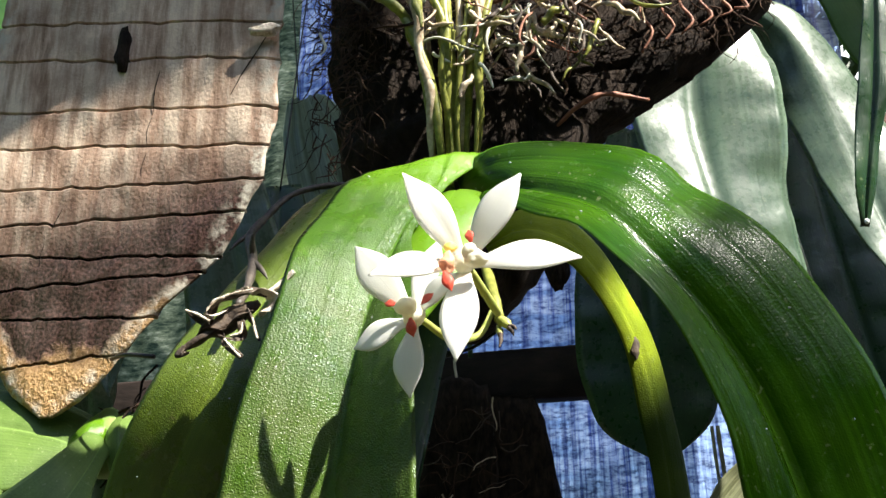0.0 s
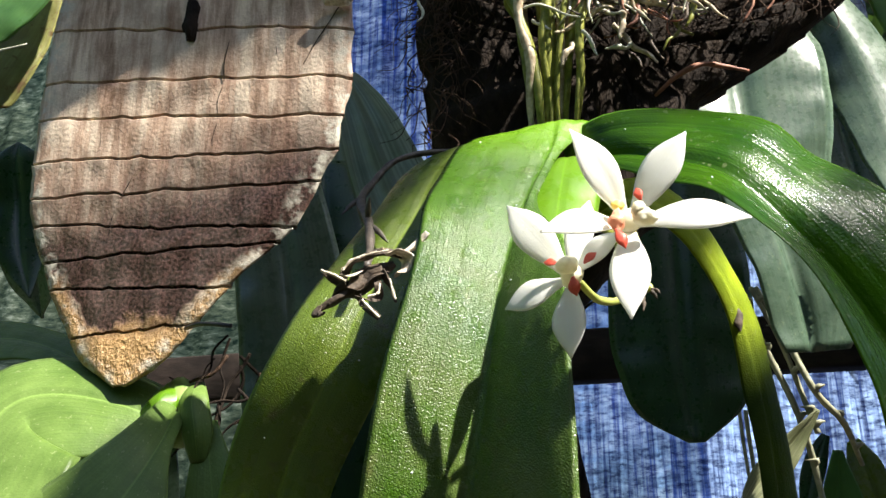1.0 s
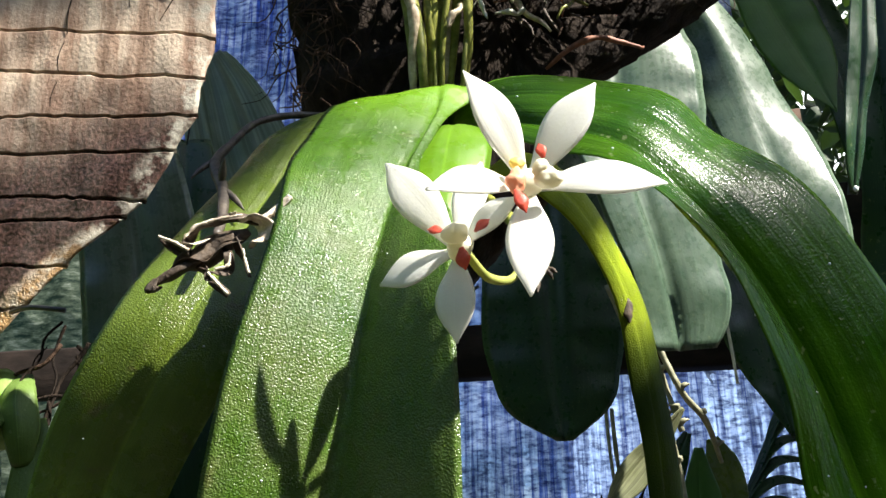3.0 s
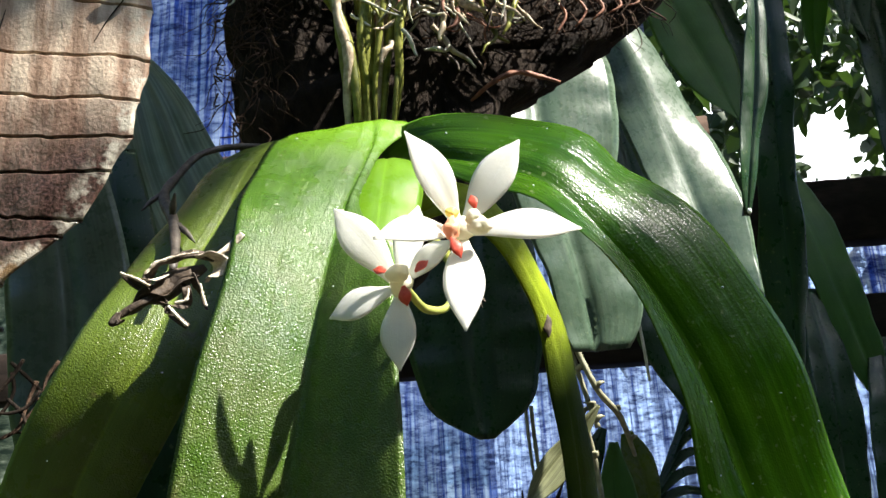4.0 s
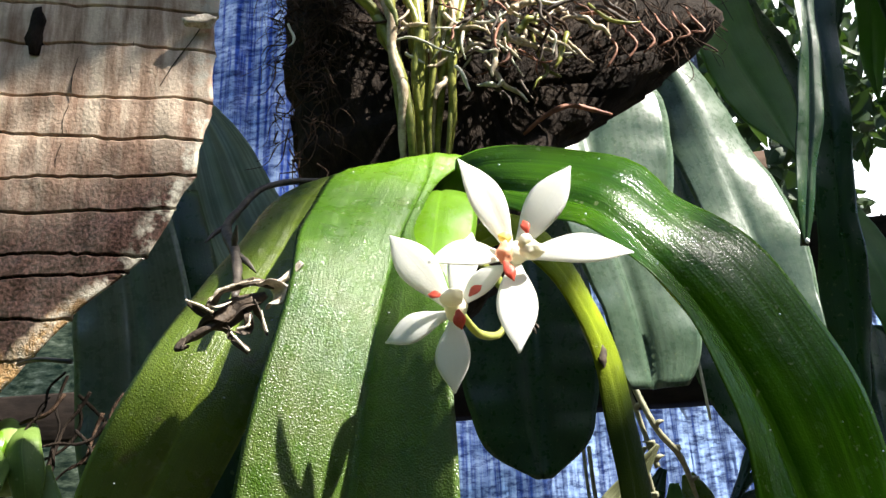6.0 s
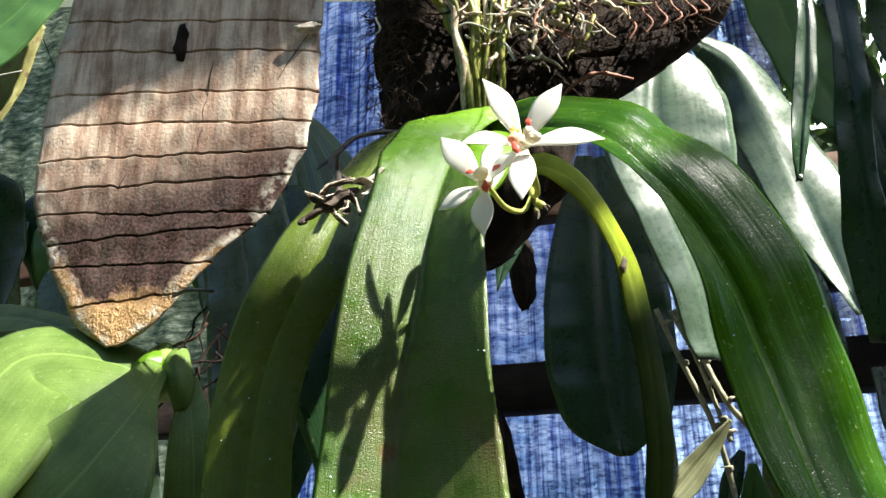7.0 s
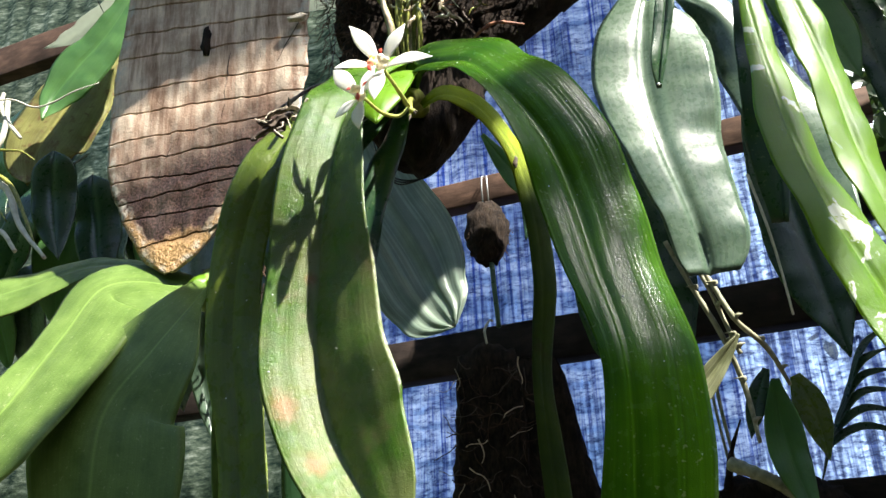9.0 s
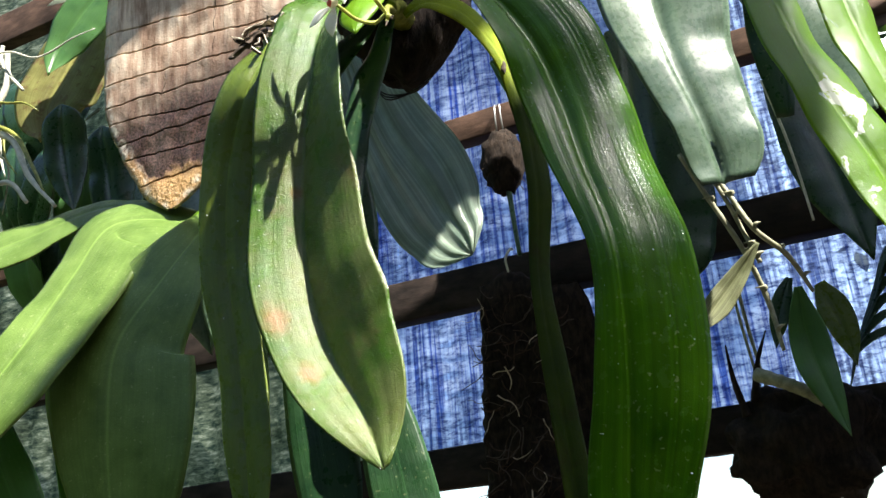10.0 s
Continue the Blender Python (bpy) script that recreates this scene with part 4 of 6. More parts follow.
def petal(base, tip, width, face, cup=0.15, back=0.0, seed=0):
    """One pointed tepal from base to tip, turned to face the given way, its middle bowed."""
    b, t = np.array(base, float), np.array(tip, float)
    d = t - b
    ln = np.linalg.norm(d)
    f = np.array(face, float)
    f = f - d * (f @ d) / ln**2
    f = f / np.linalg.norm(f)
    s = np.cross(f, d / ln)
    rows = []
    for k, w in ((0, 0.32), (0.12, 0.46), (0.30, 0.78), (0.48, 0.98), (0.62, 0.95), (0.78, 0.66), (0.91, 0.28), (1.0, 0.02)):
        p = b + d * k + f * (0.10 * ln * math.sin(math.pi * k) * (1 if back == 0 else back))
        rows.append((*p, 0.5 * w * width, 0.5 * w * width, *s, degrees_of(cup)))
    return blade(rows, 0.0006, 0.10, 22, 5, 0.0002, seed)


def degrees_of(a):
    return math.degrees(a)


def flower(centre, tips, face, seed):
    c = np.array(centre)
    head = part("flower", lump(c, (0.0029, 0.0028, 0.0030), seed, 0.2, 260), M_COLUMN, orchid, "white star flower with a red-marked lip")
    for i, (tip, w) in enumerate(tips):
        d = np.array(tip) - c
        d = d / np.linalg.norm(d)
        part("petal", petal(c + d * 0.0022 + np.array((0, 0.0015, 0)), tip, w * 1.08, face, 0.10, 0.6 if i % 2 else 1, seed + i), M_PETAL, head)
    return head


f1 = flower((0.0410, 0.1765, 1.5228), [((0.0270, 0.1650, 1.5415), 0.0085), ((0.0550, 0.1720, 1.5435), 0.0088), ((0.0685, 0.1735, 1.5220), 0.0080), ((0.0390, 0.1690, 1.4968), 0.0088), ((0.0195, 0.1650, 1.5160), 0.0075)], (-0.10, -0.93, 0.25), 1)
part("lip", lump((0.0372, 0.1694, 1.5200), (0.0019, 0.0014, 0.0028), 3, 0.4, 420), M_PEACH, f1, "peach lip")
part("lip_marking", petal((0.0366, 0.1668, 1.5172), (0.0384, 0.1662, 1.5122), 0.0028, (-0.1, -0.95, 0.25), 0.1, 0, 5), M_RED, f1, "dark red marking")
part("lip_marking", petal((0.0428, 0.1692, 1.5250), (0.0420, 0.1700, 1.5284), 0.0022, (-0.1, -0.95, 0.25), 0.1, 0, 6), M_RED, f1, "red wing of the lip")
part("column", lump((0.0440, 0.1706, 1.5215), (0.0030, 0.0018, 0.0018), 8, 0.35, 420), M_COLUMN, f1, "white hooded column")
part("column", lump((0.0422, 0.1700, 1.5232), (0.0017, 0.0015, 0.0019), 18, 0.35, 420), M_COLUMN, f1, "white lobe of the lip")
part("column", lump((0.0378, 0.1712, 1.5246), (0.0016, 0.0012, 0.0012), 9, 0.3, 400), M_GOLD, f1, "yellow base of the column")
f2 = flower((0.0275, 0.1860, 1.5125), [((0.0121, 0.1875, 1.5318), 0.0090), ((0.0112, 0.1955, 1.5068), 0.0076), ((0.0268, 0.1870, 1.4922), 0.0082), ((0.0335, 0.1930, 1.5350), 0.0075), ((0.0395, 0.1800, 1.5212), 0.0062)], (-0.35, -0.90, 0.2), 11)
part("column", lump((0.0262, 0.1812, 1.5136), (0.0026, 0.0030, 0.0021), 12, 0.25, 300), M_COLUMN, f2, "white hooded column")
part("lip_marking", petal((0.0274, 0.1806, 1.5104), (0.0282, 0.1806, 1.5056), 0.0032, (-0.35, -0.9, 0.2), 0.1, 0, 13), M_RED, f2, "dark red marking")
part("lip_marking", petal((0.0240, 0.1812, 1.5140), (0.0208, 0.1830, 1.5150), 0.0022, (-0.35, -0.9, 0.2), 0.1, 0, 14), M_RED, f2, "red wing of the lip")
part("lip_marking", petal((0.0302, 0.1800, 1.5135), (0.0332, 0.1795, 1.5160), 0.0026, (-0.35, -0.9, 0.2), 0.1, 0, 15), M_RED, f2, "red wing of the lip")

# flower stalk with bracts and buds
part("flower_stalk", tube([(0.040, 0.270, 1.562), (0.0425, 0.252, 1.551), (0.0450, 0.236, 1.540), (0.0470, 0.222, 1.528), (0.0485, 0.2165, 1.5195)], (0.0014, 0.0015, 0.0015, 0.0018, 0.0014), 8, 26, 0.15, 2), M_ROOT_GREEN, orchid, "knobbly green flower stalk")
part("pedicel", tube([(0.0470, 0.220, 1.5245), (0.0425, 0.212, 1.5140), (0.0360, 0.203, 1.5110), (0.0290, 0.189, 1.5125)], (0.0009, 0.0010, 0.0011, 0.0009), 8, 18), M_PEDICEL, orchid)
part("pedicel", tube([(0.0475, 0.219, 1.5235), (0.0480, 0.207, 1.5190), (0.0450, 0.190, 1.5195), (0.0420, 0.180, 1.522)], (0.0010, 0.0011, 0.0011, 0.0009), 8, 18), M_PEDICEL, orchid)
for i, (p, q, r) in enumerate((((0.0478, 0.2175, 1.5205), (0.0515, 0.2135, 1.5168), 0.0015), ((0.0480, 0.217, 1.5180), (0.0488, 0.214, 1.5140), 0.0010), ((0.0465, 0.219, 1.5225), (0.0445, 0.216, 1.5180), 0.0008))):
    p, q = np.array(p), np.array(q)
    part("flower_bud", tube([p, p * 0.6 + q * 0.4, p * 0.2 + q * 0.8, q], (r * 0.6, r, r * 0.8, 0.0004), 8, 14, 0.06, i), M_PEDICEL, orchid, "yellowish bud")
for i, (p, q) in enumerate((((0.0512, 0.2138, 1.5170), (0.0530, 0.2120, 1.5155)), ((0.0508, 0.2135, 1.5165), (0.0522, 0.2125, 1.5140)), ((0.0486, 0.2145, 1.5150), (0.0482, 0.2120, 1.5105)))):
    part("spent_tip", tube([p, (np.array(p) + np.array(q)) / 2 + (0.0003, 0, 0.0002), q], (0.0007, 0.0006, 0.0002), 6, 10, 0.2, i), M_DRY, orchid, "black withered tip")

# withered flower on its dry stalk
dry = part("withered_stalk", tube([(0.012, 0.290, 1.592), (-0.0133, 0.287, 1.5962), (-0.0290, 0.281, 1.5905), (-0.0366, 0.270, 1.5760), (-0.0391, 0.262, 1.5665), (-0.0340, 0.250, 1.5520), (-0.0310, 0.236, 1.5370), (-0.0300, 0.226, 1.5290)], (0.0011, 0.0012, 0.0012, 0.0013, 0.0017, 0.0016, 0.0014, 0.0011), 8, 44, 0.12, 3), M_STALK_DRY, orchid, "dry grey flower stalk")
for i, (a, b) in enumerate((((-0.0391, 0.262, 1.5665), (-0.0450, 0.258, 1.5590)), ((-0.0335, 0.249, 1.5510), (-0.0265, 0.243, 1.5430)), ((-0.0350, 0.252, 1.5530), (-0.0335, 0.246, 1.5600)))):
    part("thorny_bract", tube([a, np.array(a) * 0.5 + np.array(b) * 0.5 + (0, 0, 0.0008), b], (0.0012, 0.0010, 0.0003), 6, 10, 0.2, i), M_STALK_DRY, dry)
CLUMP = np.array((-0.0275, 0.2140, 1.5215))


def curled_strip(offsets, wide, seed, twist=0.9):
    """A shrivelled petal along offsets across and up from the clump's middle, in tenths of a millimetre, its edges rolled."""
    g = random.Random(seed)
    rows = []
    a = g.uniform(0, 6.28)
    for k, (dx, dz) in enumerate(offsets):
        a += g.uniform(-twist, twist)
        w = wide * 0.9 * g.uniform(0.6, 1.35) * (0.55 if k in (0, len(offsets) - 1) else 1)
        depth = g.uniform(-0.0016, 0.0016)
        rows.append((CLUMP[0] + dx * 1e-4, CLUMP[1] + depth, CLUMP[2] + dz * 1e-4, w, w * g.uniform(0.6, 1.2), math.cos(a), -0.6, math.sin(a), g.uniform(-30, 50)))
    return blade(rows, 0.0005, 0.55, 34, 6, 0.0012, seed, tip=False)


for i, (offsets, wide, pale) in enumerate((
    ([(-130, -95), (-95, -75), (-55, -50), (-10, -15), (40, 20), (75, 45)], 0.0030, False),
    ([(-100, -70), (-60, -35), (-20, -25), (20, 5), (55, 25)], 0.0026, False),
    ([(-60, -20), (-70, 20), (-45, 48), (5, 62), (55, 75), (95, 62)], 0.0017, False),
    ([(50, 72), (85, 78), (110, 60), (98, 30), (80, 12)], 0.0032, True),
    ([(90, 70), (120, 90), (148, 108), (172, 134)], 0.0014, True),
    ([(-128, 18), (-95, 2), (-60, -18), (-25, -10), (10, 22), (40, 32)], 0.0015, False),
    ([(-40, -45), (-15, -70), (10, -95), (38, -118)], 0.0011, False),
    ([(45, 25), (62, -5), (70, -38), (82, -66)], 0.0016, False),
    ([(-30, -50), (5, -62), (32, -52), (36, -22), (22, 0)], 0.0009, False),
    ([(-118, -98), (-140, -110), (-128, -80)], 0.0012, False),
    ([(-75, 25), (-50, 55), (0, 72), (45, 84)], 0.0007, True),
    ([(-118, 26), (-85, 10), (-50, 8), (-15, 22)], 0.0006, True),
)):
    part("withered_petal", curled_strip(offsets, wide, 210 + i), M_DRY_PALE if pale else M_DRY, dry, "pale crinkled petal" if pale else "curled brown withered petal")
for i, offsets in enumerate(([(-130, 20), (-90, 4), (-58, -14)], [(-55, 45), (0, 64), (60, 76)], [(-10, -68), (14, -94), (40, -120)], [(66, -8), (74, -40), (84, -68)], [(-68, 18), (-46, 46), (-20, 56)], [(5, -60), (34, -50), (38, -20)])):
    pts = [(CLUMP[0] + dx * 1e-4, CLUMP[1] - 0.0022, CLUMP[2] + dz * 1e-4) for dx, dz in offsets]
    part("withered_edge", tube(pts, (0.0003, 0.0004, 0.0003), 6, 18, 0.4, i), M_DRY_PALE, dry, "pale rolled petal edge")

# ---- the fan orchid below the board ----
fan = thing("fan_orchid", (-0.168, 0.43, 1.515), "broad-leaved orchid hanging below the board, partly in hard sun", "orchid plant")
F1 = [
    (-0.1658, 0.4397, 1.5242, 0.0095, 0.0058, 0.73, -0.12, -0.67, 12),
    (-0.1645, 0.4111, 1.4962, 0.0209, 0.0081, 0.73, -0.12, -0.67, 4),
    (-0.1807, 0.3879, 1.4536, 0.0456, 0.0400, 0.86, -0.15, -0.44, -2),
    (-0.2096, 0.3830, 1.4103, 0.0604, 0.0640, 0.95, -0.14, -0.24, 0),
    (-0.2098, 0.3756, 1.3499, 0.0509, 0.0700, 0.98, -0.15, -0.08, 0),
    (-0.2033, 0.3736, 1.2967, 0.0343, 0.0610, 0.96, -0.20, 0.17, 0),
    (-0.1885, 0.3715, 1.2137, 0.0005, 0.0044, 0.96, -0.20, 0.17, -3),
]
F2 = [
    (-0.1683, 0.4386, 1.5136, 0.0152, 0.0158, -0.20, -0.57, -0.79, 1),
    (-0.1919, 0.4336, 1.5224, 0.0222, 0.0331, -0.10, -0.57, -0.79, 1),
    (-0.2480, 0.4250, 1.5244, 0.0297, 0.0540, 0.16, -0.40, -0.82, 2),
    (-0.2666, 0.4059, 1.4778, 0.0234, 0.0650, 0.54, -0.34, -0.68, 6),
    (-0.2858, 0.3855, 1.4246, 0.0223, 0.0642, 0.68, -0.20, -0.60, 17),
    (-0.3053, 0.3687, 1.3784, 0.0228, 0.0581, 0.75, -0.19, -0.54, 15),
    (-0.3209, 0.3529, 1.3163, 0.0005, 0.0032, 0.75, -0.38, -0.54, -2),
]
F3 = [
    (-0.1706, 0.4451, 1.5252, 0.0073, 0.0069, -0.40, -0.63, -0.66, 12),
    (-0.2218, 0.4613, 1.5476, 0.0111, 0.0102, -0.40, -0.63, -0.66, 5),
    (-0.3058, 0.4876, 1.5740, 0.0189, 0.0205, -0.17, -0.57, -0.80, 1),
    (-0.3654, 0.4882, 1.5602, 0.0271, 0.0312, 0.10, -0.46, -0.87, 0),
    (-0.4190, 0.4854, 1.5453, 0.0288, 0.0310, 0.07, -0.45, -0.89, 8),
    (-0.4934, 0.4886, 1.5108, 0.0008, 0.0005, 0.07, -0.45, -0.89, 11),
]
F4 = [
    (-0.3700, 0.4000, 1.4350, 0.0060, 0.0060, 0.80, 0.33, 0.49, 10),
    (-0.3392, 0.3950, 1.3931, 0.0221, 0.0150, 0.81, 0.33, 0.49, 8),
    (-0.3094, 0.3900, 1.3438, 0.0351, 0.0190, 0.85, 0.19, 0.49, 6),
    (-0.2865, 0.3900, 1.3019, 0.0356, 0.0223, 0.88, 0.03, 0.48, 6),
    (-0.2500, 0.4000, 1.2300, 0.0008, 0.0008, 0.88, 0.03, 0.48, 6),
]
F5 = [
    (-0.2910, 0.4210, 1.4030, 0.0006, 0.0006, 0.97, -0.05, 0.22, 10),
    (-0.2875, 0.4220, 1.3850, 0.0030, 0.0040, 0.95, 0.1, 0.22, 15),
    (-0.2818, 0.4250, 1.3618, 0.0059, 0.0090, 0.94, 0.18, 0.26, 22),
    (-0.2685, 0.4250, 1.3143, 0.0090, 0.0143, 0.95, 0.14, 0.28, 20),
    (-0.2558, 0.4200, 1.2671, 0.0100, 0.0150, 0.95, 0.14, 0.28, 20),
    (-0.2450, 0.4200, 1.2200, 0.0060, 0.0060, 0.95, 0.14, 0.28, 20),
]
F6 = [
    (-0.1949, 0.5000, 1.5252, 0.0020, 0.0032, 1.00, 0.02, -0.03, 6),
    (-0.1955, 0.5030, 1.5000, 0.0080, 0.0090, 1.00, 0.04, 0.05, 12),
    (-0.1960, 0.5050, 1.4788, 0.0110, 0.0124, 0.99, 0.06, 0.12, 16),
    (-0.1861, 0.5050, 1.4377, 0.0085, 0.0102, 0.96, 0.08, 0.27, 16),
    (-0.1762, 0.5000, 1.4050, 0.0006, 0.0006, 0.96, 0.08, 0.27, 16),
]
part("leaf", blade(F1, 0.0022, 0.05, 60, 10, 0.0004, 41, groove=0.001), M_FAN, fan, "wide dark green leaf in shade")
part("leaf", blade(F2, 0.0022, 0.10, 60, 10, 0.0010, 42, groove=0.001), M_FAN, fan, "wide leaf lit white by the sun")
part("leaf", blade(F3, 0.0022, 0.12, 50, 8, 0.0010, 43, groove=0.001), M_FAN, fan, "upper leaf with a pale edge")
part("leaf", blade(F4, 0.0022, 0.10, 40, 8, 0.0008, 44, groove=0.001), M_MIDGREEN, fan, "bright green leaf")
part("leaf", blade(F5, 0.0020, 0.10, 36, 6, 0.0004, 45, groove=0.0006), M_MIDGREEN, fan, "narrow young leaf")
part("leaf", blade(F6, 0.0016, 0.10, 36, 6, 0.0004, 46, groove=0.0006), M_SILVER, fan, "small blue-green leaf behind")
part("leaf", blade([(-0.150, 0.44, 1.515, 0.006, 0.006, 0.95, 0, -0.2, 10), (-0.140, 0.435, 1.47, 0.016, 0.016, 0.95, 0, 0, 8), (-0.134, 0.435, 1.41, 0.018, 0.018, 0.95, 0, 0, 8), (-0.130, 0.435, 1.34, 0.015, 0.015, 0.95, 0, 0, 8), (-0.128, 0.435, 1.27, 0.0008, 0.0008, 0.95, 0, 0, 8)], 0.002, 0.1, 40, 7, 0.0006, 47), M_FAN, fan, "leaf hanging straight down")
part("crown_stem", lump((-0.168, 0.446, 1.520), (0.011, 0.010, 0.020), 6, 0.2, 60), M_FAN, fan, "green leafy crown")
for dx, w, mat in ((-0.006, 0.010, M_LEAF_YOUNG), (0.007, 0.009, M_FAN)):
    part("leaf_sheath", blade([(-0.166 + dx, 0.446, 1.537, 0.004, 0.004, 0.9, 0.1, 0.1, 20), (-0.166 + dx * 1.4, 0.432, 1.525, w, w, 0.95, 0.1, 0.1, -25), (-0.166 + dx * 2.0, 0.430, 1.508, w, w, 0.95, 0.1, 0.1, -25), (-0.168 + dx * 2.4, 0.436, 1.494, w * 0.5, w * 0.5, 0.95, 0.1, 0.1, -10)], 0.0018, 0.1, 22, 6, 0.0004, 5), mat, fan, "folded yellow-green leaf base")
rng = random.Random(77)
for i in range(18):
    p = np.array((rng.uniform(-0.155, -0.115), 0.452 + rng.uniform(-0.012, 0.012), rng.uniform(1.525, 1.565)))
    a = rng.uniform(-2.4, -0.7)
    pts = [p]
    for k in range(4):
        p = p + np.array((math.cos(a), rng.uniform(-0.3, 0.3), math.sin(a))) * rng.uniform(0.006, 0.014)
        a += rng.uniform(-0.8, 0.8)
        pts.append(p)
    r = rng.uniform(0.0004, 0.0012)
    part("root", tube(pts, (r, r, r * 0.9, r * 0.8, r * 0.4), 6, 16, 0.15, i), M_FIBRE if i % 3 else M_FIBRE_BROWN, fan)


# ---- grey-green leaves behind ----
def plant(name, at, label, leaves, category="plant"):
    """A plant that is seen by its leaves: rows, material and, for each, its own look."""
    p = thing(name, at, label, category)
    for k, (rows, mat, look_) in enumerate(leaves):
        ribbed = mat is M_SILVER_FOLD
        part("leaf", blade(rows, 0.0020, 0.12, 54, 16 if ribbed else 9, 0.0014, hash_of(name) + k, groove=0.0055 if max(r[4] for r in rows) > 0.06 else 0.0018, ripple=0.0030 if ribbed else 0.0), mat, p, look_)
    return p


def hash_of(text):
    return sum(ord(c) * (i + 1) for i, c in enumerate(text)) % 997


S1 = [
    (0.2905, 0.8578, 2.0512, 0.0188, 0.0220, 0.90, 0.05, -0.36, 14),
    (0.2716, 0.8141, 2.0530, 0.0290, 0.0430, 0.93, 0.08, -0.36, 2),
    (0.2575, 0.8022, 1.9960, 0.0560, 0.0790, 0.97, 0.08, -0.15, 8),
    (0.2503, 0.8003, 1.9106, 0.0708, 0.0920, 1.00, 0.03, -0.02, 14),
    (0.2590, 0.7870, 1.7989, 0.0490, 0.0790, 0.95, 0.20, 0.13, 4),
    (0.2800, 0.7950, 1.7146, 0.0395, 0.0640, 0.95, 0.18, 0.19, 8),
    (0.2915, 0.8050, 1.6505, 0.0356, 0.0487, 0.96, 0.12, 0.15, 14),
    (0.2930, 0.8060, 1.6340, 0.0304, 0.0347, 0.96, 0.12, 0.15, 14),
]
S2 = [
    (0.3038, 0.8237, 2.0670, 0.0005, 0.0027, 0.60, -0.20, 0.70, -7),
    (0.3535, 0.8179, 2.0251, 0.0317, 0.0312, 0.81, -0.15, 0.54, -22),
    (0.4003, 0.8194, 1.9044, 0.0443, 0.0503, 0.97, -0.00, 0.23, -10),
    (0.4238, 0.8130, 1.7872, 0.0360, 0.0525, 0.98, -0.10, 0.15, 16),
    (0.4408, 0.7937, 1.6779, 0.0051, 0.0303, 0.98, -0.10, 0.15, 25),
]
S4 = [
    (0.2270, 1.0650, 2.0300, 0.0300, 0.0300, 1.00, -0.01, 0.00, 8),
    (0.2250, 1.0620, 1.9000, 0.0700, 0.0740, 1.00, -0.01, 0.00, 7),
    (0.2235, 1.0600, 1.7740, 0.0880, 0.0920, 1.00, 0.02, 0.00, 4),
    (0.2240, 1.0600, 1.6720, 0.0810, 0.0850, 1.00, 0.04, 0.02, 0),
    (0.2280, 1.0600, 1.6150, 0.0560, 0.0580, 1.00, 0.04, 0.03, -2),
    (0.2305, 1.0600, 1.5830, 0.0100, 0.0100, 1.00, 0.04, 0.03, -4),
]
grey = plant("grey_leaf_orchid", (0.29, 0.88, 2.04), "orchid with wide grey-green glossy leaves hanging by the film wall", [(S1, M_SILVER, "wide grey-green leaf with a chewed blunt tip and a white sheen"), (S2, M_SILVER, "drooping grey-green leaf"), (S4, M_DEEP, "dark leaf behind")], "orchid plant")
S3 = [
    (-0.2305, 1.0507, 2.0908, 0.0212, 0.0308, 0.95, 0.15, 0.27, 13),
    (-0.2111, 1.0314, 2.0248, 0.0385, 0.0608, 0.94, 0.15, 0.27, 15),
    (-0.1732, 1.0415, 1.8955, 0.0538, 0.0951, 0.92, 0.12, 0.37, 18),
    (-0.1228, 1.0409, 1.8007, 0.0744, 0.0958, 0.87, 0.03, 0.49, 13),
    (-0.0828, 1.0399, 1.7236, 0.0661, 0.0677, 0.85, 0.00, 0.52, 11),
    (-0.0560, 1.0283, 1.6865, 0.0421, 0.0357, 0.80, -0.02, 0.59, 9),
    (-0.0455, 1.0261, 1.6742, 0.0039, 0.0054, 0.80, -0.02, 0.59, 9),
]
behind = plant("hanging_leaf_plant", (-0.235, 1.05, 2.09), "plant with one broad ribbed grey-green leaf hanging behind the mount", [(S3, M_SILVER_FOLD, "broad grey-green leaf with dark lengthwise folds")])

# leaves close by
Sp1 = [
    (0.2460, 0.2554, 1.6213, 0.0007, 0.0086, 0.97, 0.23, 0.01, 0),
    (0.2451, 0.2390, 1.5445, 0.0084, 0.0116, 0.97, 0.23, 0.01, -2),
    (0.2486, 0.2292, 1.4820, 0.0166, 0.0135, 0.91, 0.42, 0.08, 0),
    (0.2592, 0.2308, 1.4375, 0.0182, 0.0183, 0.86, 0.41, 0.29, 5),
    (0.2759, 0.2351, 1.3919, 0.0198, 0.0173, 0.84, 0.44, 0.31, 8),
    (0.2860, 0.2392, 1.3557, 0.0182, 0.0129, 0.80, 0.50, 0.34, 10),
    (0.2999, 0.2489, 1.3008, 0.0005, 0.0010, 0.80, 0.50, 0.34, 9),
]
Sp2 = [
    (0.2850, 0.3100, 1.6620, 0.0090, 0.0084, 0.96, 0.25, 0.15, 4),
    (0.2913, 0.3000, 1.6120, 0.0140, 0.0140, 0.96, 0.25, 0.15, 4),
    (0.2990, 0.3000, 1.5624, 0.0198, 0.0160, 0.87, 0.47, 0.11, 5),
    (0.3038, 0.3000, 1.5129, 0.0194, 0.0157, 0.87, 0.48, 0.12, 5),
    (0.3125, 0.3000, 1.4662, 0.0173, 0.0149, 0.82, 0.52, 0.21, 5),
    (0.3244, 0.3000, 1.4124, 0.0008, 0.0006, 0.82, 0.52, 0.21, 5),
]
mottled = plant("mottled_orchid", (0.26, 0.30, 1.66), "orchid with long yellow-green leaves that carry white scaly patches", [(Sp1, M_SPECK, "yellow-green leaf with white peeling patches"), (Sp2, M_SPECK, "second mottled leaf")], "orchid plant")
